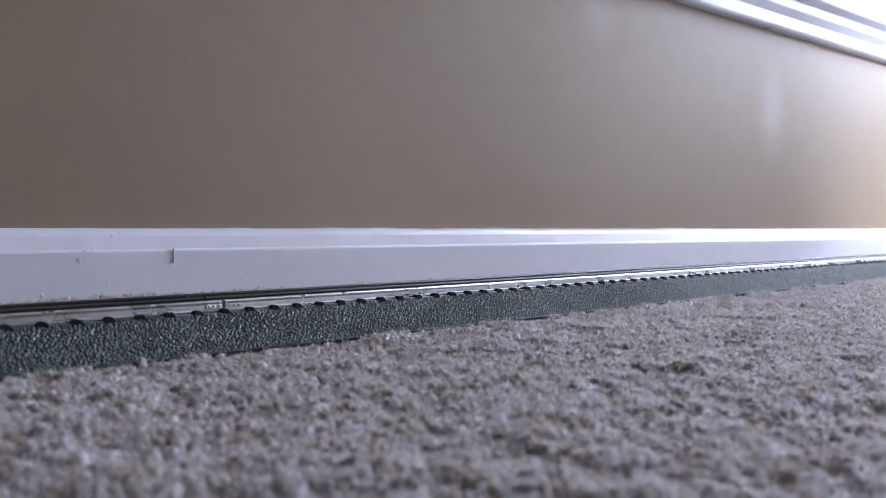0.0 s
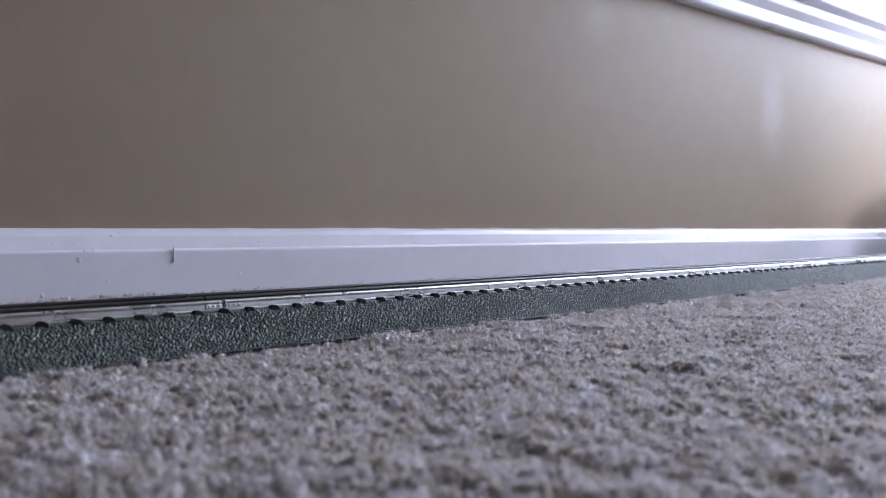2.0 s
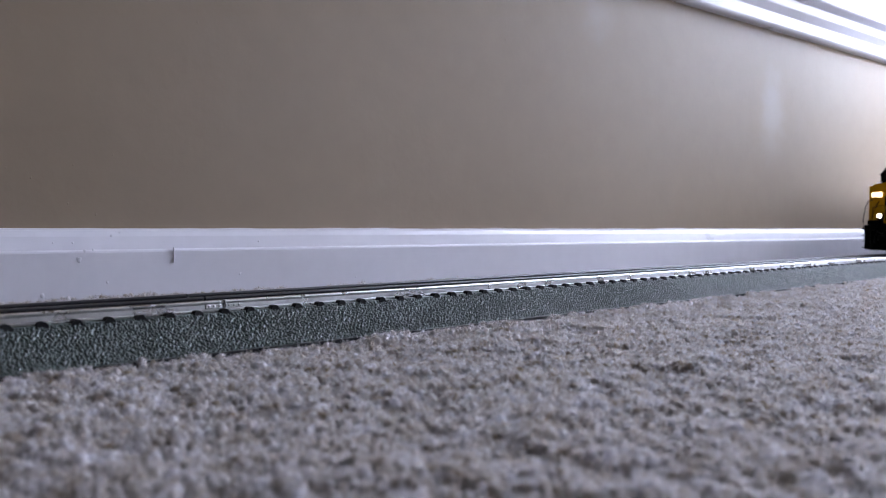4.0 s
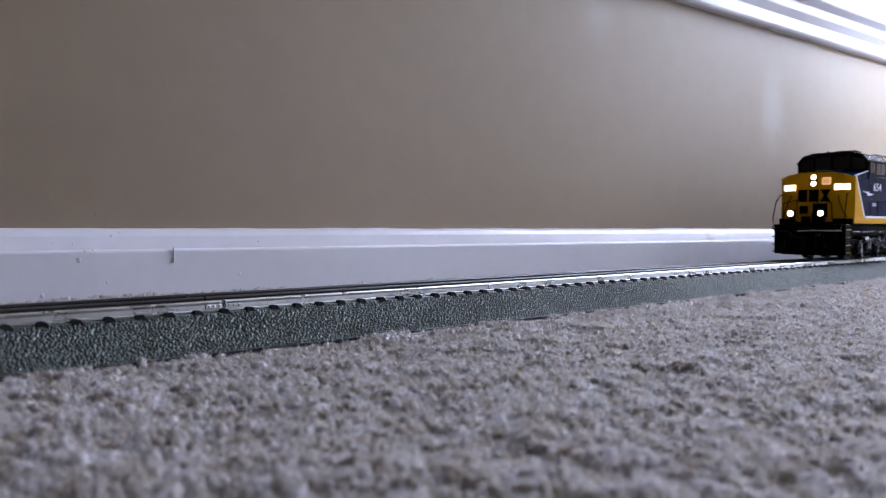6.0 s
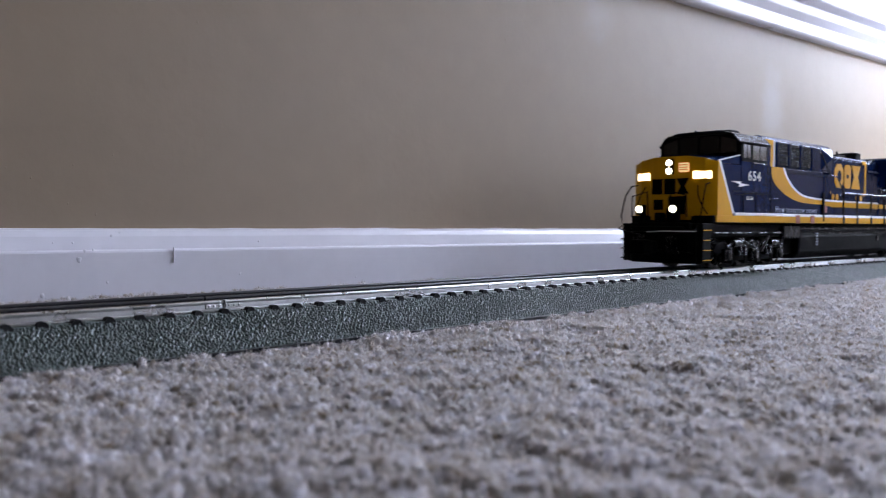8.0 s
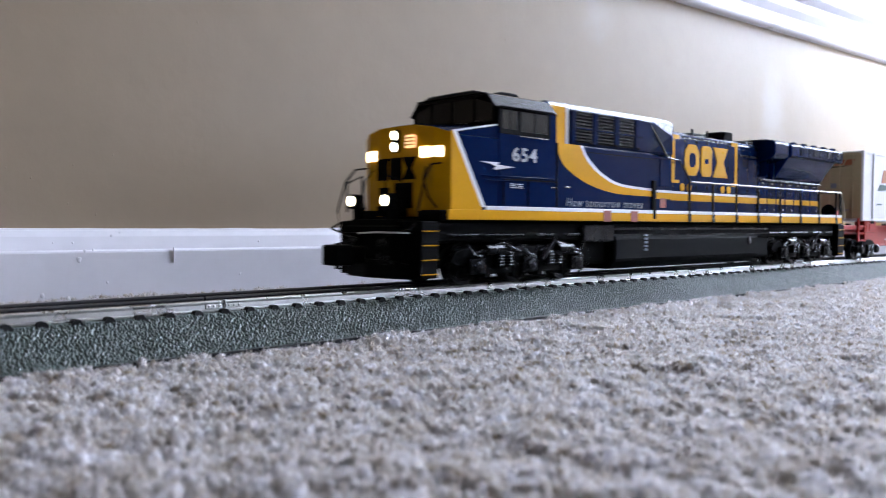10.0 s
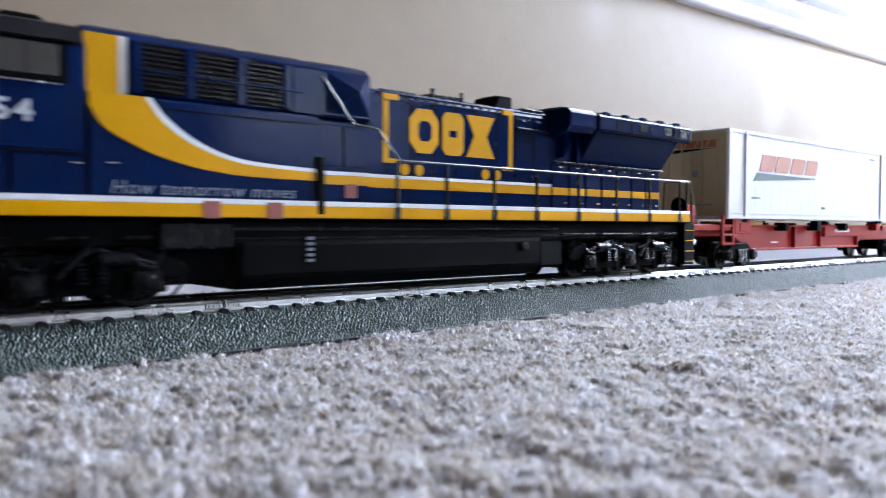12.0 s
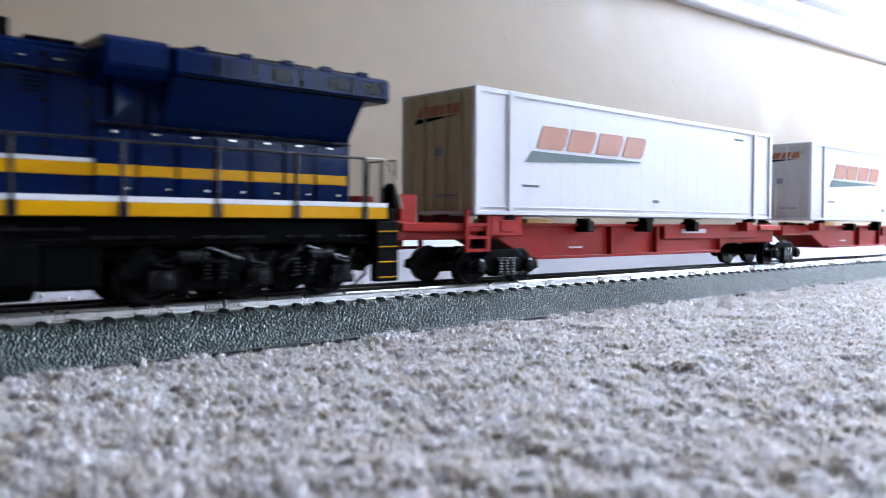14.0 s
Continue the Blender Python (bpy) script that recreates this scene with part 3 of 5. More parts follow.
BOX_WHITE = material("container_white", (0.52, 0.52, 0.55), 0.42, vary=0.035, scale=30, bump=0.03, bump_scale=500, dirt=0.06, dirt_color=(0.5, 0.48, 0.46))
BOX_DOOR = material("container_door", (0.36, 0.30, 0.18), 0.5, vary=0.06, scale=40, dirt=0.1, dirt_color=(0.4, 0.36, 0.28))
BOX_DOOR_GREY = material("container_door_grey", (0.40, 0.40, 0.39), 0.5, vary=0.06, scale=40, dirt=0.1, dirt_color=(0.4, 0.36, 0.28))
ORANGE = material("orange_marking", (0.30, 0.088, 0.028), 0.45, vary=0.06, scale=120)
DARK_GREEN = material("dark_green_marking", (0.012, 0.05, 0.05), 0.45, vary=0.1, scale=120)
TAN = material("tan_pad", (0.5, 0.3, 0.09), 0.6, vary=0.15, scale=120)


def curve(points, steps=6):
    """A smooth line through the points."""
    out = []
    p = [points[0]] + list(points) + [points[-1]]
    for i in range(1, len(p) - 2):
        for k in range(steps):
            t = k / steps
            out.append(tuple(0.5 * (2 * p[i][j] + (p[i + 1][j] - p[i - 1][j]) * t + (2 * p[i - 1][j] - 5 * p[i][j] + 4 * p[i + 1][j] - p[i + 2][j]) * t * t
                                    + (3 * p[i][j] - p[i - 1][j] - 3 * p[i + 1][j] + p[i + 2][j]) * t ** 3) for j in (0, 1)))
    out.append(tuple(points[-1]))
    return out


def band(lower, upper):
    """One thin strip between two lines of (x, z) points of equal count, standing on a side face."""
    def mk_at(y, thick):
        def mk(bm):
            rows = [[bm.verts.new((q[0], yy, q[1])) for q in line] for line in (lower, upper) for yy in (y, y - thick)]
            a, b, c, d = rows
            fs = []
            for i in range(len(lower) - 1):
                for u, v in ((a, c), (b, d), (a, b), (c, d)):
                    fs.append(bm.faces.new((u[i], u[i + 1], v[i + 1], v[i])))
            fs += [bm.faces.new((a[0], b[0], d[0], c[0])), bm.faces.new((a[-1], b[-1], d[-1], c[-1]))]
            bmesh.ops.recalc_face_normals(bm, faces=fs)
        return mk
    return mk_at


def hull(points):
    """A faceted solid wrapped round the points."""
    def mk(bm):
        vs = [bm.verts.new(q) for q in points]
        got = bmesh.ops.convex_hull(bm, input=vs)
        bmesh.ops.delete(bm, geom=[v for v in got["geom_interior"] if isinstance(v, bmesh.types.BMVert)], context="VERTS")
    return mk


def lettering(name, text, size, m, mat, parent, shear=0.0, spacing=1.0, bold=0.0):
    """Raised writing in the built-in font, as a mesh; size and place in metres."""
    c = bpy.data.curves.new(name, "FONT")
    c.body, c.size, c.extrude, c.shear, c.space_character, c.offset = text, size, 0.00006, shear, spacing, bold
    c.resolution_u = 3
    tmp = new(name, c)
    me = bpy.data.meshes.new_from_object(tmp)
    bpy.data.objects.remove(tmp)
    me.materials.clear()
    me.materials.append(mat)
    ob = new(name, me)
    ob.parent = parent
    ob.matrix_basis = m
    return ob


SIDE = Euler((radians(90), 0, 0)).to_matrix().to_4x4()      # writing that faces -y


def wheelset(x, r, truck, gauge=15.0, spokes=False):
    """Two flanged wheels on an axle; rolls on its own."""
    def wheel(y, s):
        return lathe([(y + s * 2.6, r * 0.2), (y + s * 2.7, r * 0.35), (y + s * 1.6, r * 0.5), (y + s * 1.7, r * 0.78), (y + s * 2.6, r * 0.84), (y + s * 2.6, r * 0.99),
                      (y - s * 1.2, r), (y - s * 1.4, r * 1.1), (y - s * 2.3, r * 1.1), (y - s * 2.4, r * 0.2)], (0, 0, 0), "y", 24)
    w = part("wheelset", shape(wheel(-15.8, -1), wheel(15.8, 1), rod((0, -13.6, 0), (0, 13.6, 0), 1.6)), WHEEL_STEEL, truck)
    w.location = (x / 1000, 0, r / 1000)
    for s in (-1, 1):
        part("hub_cap", shape(lathe([(s * 17.5, r * 0.72), (s * 17.9, r * 0.7), (s * 17.7, r * 0.3), (s * 18.9, r * 0.22), (s * 19.0, r * 0.06)], (0, 0, 0), "y", 12)), SATIN_BLACK, w)
    return w


ROLLING = []          # (wheelset, radius in metres, own place)


def coil(x, y, z, r, pitch, turns):
    """A coil spring as one turned shape."""
    return lathe([(pitch * (k / 2), r if k % 2 else r * 0.78) for k in range(2 * turns + 1)], (x, y, z), "z", 10)


def loco_truck(cx, parent):
    """Three-axle truck with cast side frames, springs, axle boxes and brake gear."""
    t = part("truck", shape(*[prism([(-54, 12), (-50, 17), (-40, 18.5), (-34, 14.5), (-22, 14), (-14, 18.5), (14, 18.5), (22, 14), (34, 14.5), (40, 18.5), (50, 17), (54, 12),
                                     (50, 9.5), (44, 10.5), (32, 10.5), (24, 7.5), (14, 7), (8, 10.5), (-8, 10.5), (-14, 7), (-24, 7.5), (-32, 10.5), (-44, 10.5), (-50, 9.5)], "y", y, y + 4.5, 0.5) for y in (-26.5, 22)],
                            box(-46, 46, -14, 14, 15, 20, 1.0), box(-10, 10, -22, 22, 14.5, 19, 0.6), *[box(x - 6.5, x + 6.5, -12, 12, 4, 16, 1.0) for x in (-19, 19)]), BLACK, parent)
    t.location = (cx / 1000, 0, 0)
    for s in (-1, 1):
        for k, x in enumerate((-38, 0, 38)):
            part("axle_box", shape(box(x - 5.2, x + 5.2, s * 27.6 - 1.8, s * 27.6 + 1.8, 5.5, 13.5, 0.7), lathe([(s * 29.2, 3.4), (s * 30.2, 3.0), (s * 30.5, 1.6)], (x, 0, 9.2), "y", 12)), SATIN_BLACK, t)
        for x in (-19, 19):
            for d in (-3.3, 3.3):
                part("spring", shape(coil(x + d, s * 27.4, 8.8, 3.0, 1.45, 5)), SATIN_BLACK, t)
        part("lower_beam", shape(box(-46, 46, s * 25.4 - 1.2, s * 25.4 + 1.2, 5.2, 8.6, 0.5), *[box(x - 2.4, x + 2.4, s * 25.6 - 1.6, s * 25.6 + 1.6, 3.4, 11, 0.5) for x in (-29, -9.5, 9.5, 29)]), BLACK, t)
        for x in (-29, 10, 29):
            part("brake_shoe", shape(prism([(x - 2.2, 3.5), (x + 1.0, 3.0), (x + 2.2, 8), (x + 1.6, 13), (x - 1.6, 13)], "y", s * 21.5 - 2.5, s * 21.5 + 2.5, 0.4)), SATIN_BLACK, t)
        part("damper", shape(rod((8, s * 29.2, 11.5), (17, s * 29.2, 20.5), 1.3, 8), rod((17, s * 29.2, 20.5), (20, s * 29.2, 23.5), 0.7, 8)), WHEEL_STEEL, t, "dark slanted damper")
        for x in (-44, -6, 32):
            part("cable_loop", shape(path_rod([(x, s * 28.2, 19.5), (x + 3, s * 29.6, 15), (x + 8, s * 29.8, 14), (x + 12, s * 28.4, 19.5)], 0.55)), WHEEL_STEEL, t)
        for x in (-27, 27):
            part("brake_cylinder", shape(rod((x - 5.5, s * 28.6, 17.2), (x + 5.5, s * 28.6, 17.2), 2.5, 10), rod((x + 5.5, s * 28.6, 17.2), (x + 9, s * 28.6, 15), 0.9, 6)), SATIN_BLACK, t)
        for e in (-1, 1):
            part("brake_rod", shape(path_rod([(e * 40, s * 28.9, 15.4), (e * 21, s * 28.9, 20.5), (e * 8, s * 28.9, 16)], 0.7)), SATIN_BLACK, t)
        for e in (-1, 1):
            part("sand_pipe", shape(path_rod([(e * 52, s * 25, 16), (e * 53, s * 24, 8), (e * 50, s * 20, 3)], 0.6)), SATIN_BLACK, t)
    for x in (-38, 0, 38):
        w = wheelset(x, 10.5, t)
        ROLLING.append((w, 0.0105, w.location.copy()))
    return t


def car_truck(cx, parent):
    """Two-axle roller-bearing freight truck."""
    frame_side = [(-26, 7), (-25, 11), (-16, 13), (-9, 17), (9, 17), (16, 13), (25, 11), (26, 7), (21, 5.5), (14, 6.5), (8, 3.8), (-8, 3.8), (-14, 6.5), (-21, 5.5)]
    t = part("truck", shape(*[prism(frame_side, "y", y, y + 3.6, 0.5) for y in (-24.2, 20.6)], box(-6, 6, -21, 21, 8, 15, 0.6), lathe([(15, 9), (18, 9)], (0, 0, 0), "z", 16)), BLACK, parent)
    t.location = (cx / 1000, 0, 0)
    for s in (-1, 1):
        for x in (-17.8, 17.8):
            part("bearing_cap", shape(lathe([(s * 23.5, 4.0), (s * 25.4, 3.8), (s * 26.2, 2.6), (s * 26.4, 0.6)], (x, 0, 8.8), "y", 14)), SATIN_BLACK, t)
        for d in (-4.4, 0, 4.4):
            part("spring", shape(coil(d, s * 24.5, 5.0, 2.1, 1.4, 5)), SATIN_BLACK, t)
        for z in (4.0, 12.0):
            part("spring_plate", shape(box(-7.5, 7.5, s * 24.6 - 1.6, s * 24.6 + 1.6, z, z + 1.1, 0.2)), SATIN_BLACK, t)
    for x in (-17.8, 17.8):
        w = wheelset(x, 8.8, t)
        ROLLING.append((w, 0.0088, w.location.copy()))
    return t


def locomotive():
    L = thing("locomotive", "navy blue and yellow toy diesel locomotive with glowing headlights on track", "toy locomotive")
    P = lambda name, mat, *makers, label="", parent=None, smooth=False: part(name, shape(*makers), mat, parent or L, label, smooth)
    # frame, walkways, fuel tank
    P("underframe", BLACK, box(-214, 246, -27, 27, 21, 31, 1.0), box(-216, -212, -29, 26, 14, 27, 0.8), box(246, 249, -30, 30, 14, 31, 0.8))
    P("walkway", BLACK, box(-204, 248, -31.2, 31.2, 31, 36.0, 0.5), box(-219, -204, -23, 21, 27, 31, 0.5))
    for s in (-1, 1):
        y = s * 31.75
        P("sill_stripe", YELLOW, box(-200.6, 243, y - 0.5, y + 0.5, 31.6, 36.3, 0.15), label="yellow painted sill stripe")
        P("sill_line", WHITE, box(-176, 243, y - 0.45, y + 0.45, 36.35, 38.3, 0.15), label="white painted line above the sill stripe")
        P("side_skirt", SATIN_BLACK, box(-100, 120, s * 27.2 - 0.8, s * 27.2 + 0.8, 26.6, 28.0, 0.2), box(-100, 120, s * 26.6 - 0.5, s * 26.6 + 0.5, 23.4, 24.2, 0.2))
    tank = [(-22, 4), (22, 4), (27.5, 9), (28, 22), (26, 24.5), (-26, 24.5), (-28, 22), (-27.5, 9)]
    ft = P("fuel_tank", BLACK, prism(tank, "x", -66, 106, 1.0), label="black fuel tank with a sight gauge")
    for s in (-1, 1):
        P("fuel_gauge", SLOGAN_GREY, *[box(-37.2, -34.0, s * 28.0 - 0.5, s * 28.0 + 0.5, 14.2 + 2.2 * k, 15.4 + 2.2 * k, 0.1) for k in range(5)], parent=ft)
        P("filler_cap", SATIN_BLACK, lathe([(s * 27.5, 2.6), (s * 29.0, 2.4), (s * 29.2, 1)], (92, 0, 19), "y", 12), parent=ft)
    P("equipment_box", BLACK, box(106, 126, -26, 26, 7, 30, 1.5))
    P("equipment_box", BLACK, box(-94, -67, -22, 22, 7, 30, 1.5))
    for s in (-1, 1):
        P("air_reservoir", SATIN_BLACK, rod((-62, s * 25, 27.5), (104, s * 25, 27.5), 2.2, 10))
    for s in (-1, 1):
        P("battery_box", SATIN_BLACK, box(-98, -70, s * 26 - 4, s * 26 + 4, 20, 30, 0.8))
    # front end
    plan = [(-198, -31, 71.6), (-202, -24, 74.2), (-204, -12.5, 76.0), (-204, 12.5, 76.0), (-202, 24, 74.2), (-198, 31, 71.6)]
    P("nose", NAVY, prism([(a, b) for a, b, c in plan] + [(-166, 31), (-166, -31)], "z", 31.5, 71.2, 0.6))

    def nose_skin(bm):
        rows = [[bm.verts.new((a + dx, b * k, z)) for a, b, c in plan for z in (33.0, c)] for dx, k in ((-0.5, 1.012), (0.4, 0.98))]
        n = len(plan)
        fs = []
        for i in range(n - 1):
            o, q = rows[0], rows[1]
            for u, v in ((o, o), (q, q)):
                fs.append(bm.faces.new((u[2 * i], u[2 * i + 2], v[2 * i + 3], v[2 * i + 1])))
            fs.append(bm.faces.new((o[2 * i], o[2 * i + 2], q[2 * i + 2], q[2 * i])))
            fs.append(bm.faces.new((o[2 * i + 1], o[2 * i + 3], q[2 * i + 3], q[2 * i + 1])))
        for i in (0, n - 1):
            fs.append(bm.faces.new((rows[0][2 * i], rows[0][2 * i + 1], rows[1][2 * i + 1], rows[1][2 * i])))
        bmesh.ops.recalc_face_normals(bm, faces=fs)
    P("nose_front", YELLOW, nose_skin, label="yellow painted nose front with a crowned top edge")
    P("nose_top", NAVY, hull([(a + 0.5, b * 0.97, c - 0.3) for a, b, c in plan] + [(a + 0.5, b * 0.97, 70.8) for a, b, c in plan] + [(-166.2, y, z) for y, z in ((-30, 70.8), (30, 70.8), (-30, 77.4), (30, 77.4), (-14, 79.2), (14, 79.2))]), label="sloped nose top")
    P("nose_walk", BLACK, hull([(-200.5, y, z) for y in (-11, 11) for z in (76.0, 76.9)] + [(-168, y, z) for y in (-11, 11) for z in (78.6, 79.8)]))
    for s in (-1, 1):
        P("nose_edge", WHITE, prism([(-196.6, 71.9), (-196.4, 72.8), (-166.6, 78.2), (-166.6, 77.4)], "y", s * 30.2 - 0.4, s * 30.2 + 0.4), label="white line along the nose top")
    for s in (-1, 1):
        y = s * 31.4
        P("nose_side_panel", YELLOW, prism([(-198.5, 36.3), (-178.6, 36.3), (-178.6, 37.6), (-197.6, 72.4), (-198.5, 72.4)], "y", y - 0.25, y + 0.25))
        P("nose_side_line", WHITE, prism([(-178.6, 37.6), (-176, 37.6), (-195.3, 72.4), (-197.6, 72.4)], "y", y - 0.3, y + 0.3), label="white slanted line beside the yellow nose")
    P("nose_door", YELLOW, box(-205.2, -204.2, 2, 15, 35, 60, 0.3), label="yellow nose door")
    P("door_panel", BLACK, box(-205.3, -204.3, -11.5, 1, 37, 49, 0.2), box(-205.6, -205.0, 5, 12.5, 40, 47, 0.2))
    P("nose_emblem", BLACK, *[prism([(c - 4.4, 50.5), (c - 1.3, 55.7), (c - 4.4, 61), (c + 4.4, 61), (c + 1.3, 55.7), (c + 4.4, 50.5)] if k == 0 else [(c - 4.0, 50.5), (c + 4.0, 50.5), (c + 4.0, 61), (c - 4.0, 61)], "x", -205.5 - 0.1 * k, -204.4)
                               for k, c in enumerate((-9.6, 0.2, 9.8))], label="black plain emblem blocks")
    P("jumper_box", BLACK, box(-211, -204.6, -8.5, -0.5, 33, 41, 0.6), box(-210, -204.6, 3, 9, 33, 38, 0.5), label="black jumper cable boxes")
    P("headlight_housing", BLACK, box(-205.9, -204.2, -2.6, 3.4, 63.6, 74.4, 0.7))
    for z in (66.2, 71.7):
        P("headlight", HEADLAMP, lathe([(-207.0, 0.5), (-206.7, 1.6), (-206.1, 2.15), (-205.6, 2.2)], (0, 0.4, z), "x", 16), label="glowing warm headlight")
    cl = P("class_light", CLASS_LAMP, box(-205.4, -204.2, -14.0, -6.5, 65.2, 71.4, 0.8), label="dim amber marker light")
    P("class_light_bar", YELLOW, *[box(-205.7, -205.2, -13.4, -7.1, z, z + 0.6) for z in (66.4, 68.0, 69.6)], parent=cl)
    for s in (-1, 1):
        P("number_board", NUMBER_BOARD, prism([(-204.9, s * 16.8), (-201.2, s * 28.4), (-199.6, s * 28.2), (-203.2, s * 16.4)], "z", 60.4, 65.6, 0.4), label="lit number board")
        P("grab_iron", BLACK, path_rod([(-203.6, s * 20, 56), (-207, s * 22, 50), (-206.5, s * 25, 42), (-203, s * 27, 37)], 0.45))
        P("grab_iron", BLACK, path_rod([(-216, s * 29.5, 25), (-217.5, s * 30.5, 36), (-213, s * 30, 50), (-208, s * 28.5, 56.5), (-201, s * 27.5, 57.5)], 0.5))
        dl = P("ditch_light_bracket", BLACK, box(-222, -217.5, s * 12.8 - 3.2, s * 12.8 + 3.2, 36.4, 43.4, 0.8), box(-220, -215, s * 12.8 - 1.5, s * 12.8 + 1.5, 30.5, 37, 0.3))
        P("ditch_light", HEADLAMP, lathe([(-223.6, 0.5), (-223.3, 1.6), (-222.7, 2.3), (-221.8, 2.4)], (0, s * 12.8, 40.2), "x", 16), label="glowing ditch light", parent=dl)
    for s in (-1, 1):
        P("front_railing", BLACK, path_rod([(-218.5, s * 21, 35), (-219, s * 20.5, 49), (-218.5, s * 9, 52), (-218.5, s * 8, 35)], 0.5))
    P("anticlimber", BLACK, box(-221, -214, -20, 20, 25.5, 29, 0.9), box(-220, -205, -16, 16, 29, 31.6, 0.4))
    P("uncoupling_lever", WHITE, path_rod([(-222.6, -30, 25.6), (-222.8, -6, 25.6), (-223, 6, 25.0)], 0.45))
    P("pilot_plow", BLACK, prism([(-214, -29), (-220, -20), (-223, 0), (-220, 20), (-214, 26), (-209, 26), (-209, -29)], "z", 4.4, 13, 1.0), hull([(-219.5, y, z) for y in (-23, 22) for z in (12, 25)] + [(-211, y, z) for y in (-29, 26) for z in (9, 26)]))

    def coupler(x, s):
        return (box(min(x, x + s * 11), max(x, x + s * 11), -3.8, 3.8, 11.2, 19.2, 0.8), box(min(x + s * 9, x + s * 19), max(x + s * 9, x + s * 19), -5.4, 5.4, 10.6, 20, 1.2, 2),
                rod((x + s * 14, 0, 9), (x + s * 14, 0, 20.8), 1.2, 8))
    P("coupler", BLACK, *coupler(-225, -1))
    P("coupler", BLACK, *coupler(247, 1))
    for x0, x1 in ((-216.5, -205.5), (238, 250)):
        for s in (-1, 1):
            st = P("step_well", BLACK, box(x0, x1, s * 28 - 3.4, s * 28 + 1.5, 5, 30.8, 0.5))
            for k in range(4):
                P("step_tread", BLACK, box(x0 + 0.5, x1 - 0.5, s * 30.4 - 1.2, s * 30.4 + 1.2, 6.5 + 6.5 * k, 7.2 + 6.5 * k, 0.1), parent=st)
                P("step_edge", YELLOW, box(x0 + 0.8, x1 - 0.8, s * 31.75 - 0.25, s * 31.75 + 0.25, 6.6 + 6.5 * k, 7.1 + 6.5 * k, 0.05), parent=st, label="yellow step edge")
    for y in (-16, -12.5, -9.5, 9.5, 12.5, 16):
        P("air_hose", SATIN_BLACK, path_rod([(-219.5, y, 24), (-223.5, y * 1.02, 21), (-223.8, y * 1.04, 15), (-221.5, y * 1.06, 11)], 0.7))
    for s in (-1, 1):
        for x0, x1 in ((-196, -178), (-172, -146), (-134, -122), (-112, -100), (122, 150), (158, 186), (196, 212), (220, 234)):
            P("brake_pipe", WHEEL_STEEL, rod((x0, s * 28.4, 24.4), (x1, s * 28.4, 24.4), 0.55, 8))
        P("cut_lever", SATIN_BLACK, path_rod([(-217, s * 29, 30), (-222, s * 29.5, 27), (-222.5, s * 12, 23)], 0.5))
    # cab
    section = [(-31, 31.5), (31, 31.5), (31, 86.6), (26, 92.2), (16, 94.8), (-16, 94.8), (-26, 92.2), (-31, 86.6)]
    cab = P("cab", NAVY, prism(section, "x", -166.4, -122.6, 0.7))
    roofline = [(-31.8, 86.2), (-26.3, 92.8), (-16, 95.6), (16, 95.6), (26.3, 92.8), (31.8, 86.2), (30.6, 85.8), (25.7, 91.8), (-25.7, 91.8), (-30.6, 85.8)]
    P("cab_roof", ROOF_GLOSS, prism(roofline, "x", -169.4, -123.4), label="black cab roof")
    P("roof_unit", BLACK, prism([(-147, 95.2), (-142, 98.4), (-131, 98.4), (-127, 95.2)], "y", -11, 11, 0.8), *[rod((-141 + 3 * k, -9, 98.5), (-141 + 3 * k, 9, 98.5), 0.4, 6) for k in range(4)])
    P("horn", SATIN_BLACK, rod((-156, 6, 96.4), (-163, 6, 96.4), 0.5, 8, 1.1), box(-157, -154, 4, 8, 95.2, 96.8, 0.3))
    brow = [(-30.4, 77.0), (30.4, 77.0), (30.6, 86.4), (25.8, 92.0), (16, 94.4), (-16, 94.4), (-25.8, 92.0), (-30.6, 86.4)]
    P("windshield_frame", BLACK, prism(brow, "x", -167.6, -166.3, 0.3))
    for y0, y1, za, zb in ((-28.4, -16.4, 88.2, 91.6), (-15, -0.8, 92.2, 92.2), (0.8, 15, 92.2, 92.2), (16.4, 28.4, 91.6, 88.2)):
        P("windshield", WINDSHIELD, prism([(y0, 79.8), (y1, 79.8), (y1, zb), (y0, za)], "x", -168.2, -167.4, 0.15))
    P("wiper", SATIN_BLACK, *[rod((-168.5, y, 79.4), (-168.5, y + 11, 80.4), 0.3, 6) for y in (-26, -12, 4)])
    P("sunshade", BLACK, box(-171.0, -167.2, -24, 24, 92.8, 93.8, 0.3))
    for s in (-1, 1):
        P("cab_corner_post", BLACK, box(-167.2, -164.9, s * 31.1 - 0.4, s * 31.1 + 0.4, 76.6, 86.6, 0.2), label="black cab corner post")
    for s in (-1, 1):
        y = s * 31.1
        wf = P("window_frame", BLACK, box(-166, -128.5, y - 0.35, y + 0.35, 73.6, 86.4, 0.2))
        for x0, x1, z0, z1 in ((-164.2, -154.5, 76.0, 85.3), (-150.8, -131.0, 75.4, 85.3)):
            P("side_window", DARK_GLASS, box(x0, x1, y + s * 0.05 - 0.4, y + s * 0.05 + 0.4, z0, z1, 0.15), parent=wf)
            P("window_bar", SATIN_BLACK, *[box(x, x + 0.45, y + s * 0.3 - 0.4, y + s * 0.3 + 0.4, z0, z1) for x in ((x0 + x1) / 2,)], parent=wf)
        P("rain_gutter", BLACK, box(-167, -126, s * 31.8 - 1.0, s * 31.8 + 1.0, 86.0, 86.8, 0.2))
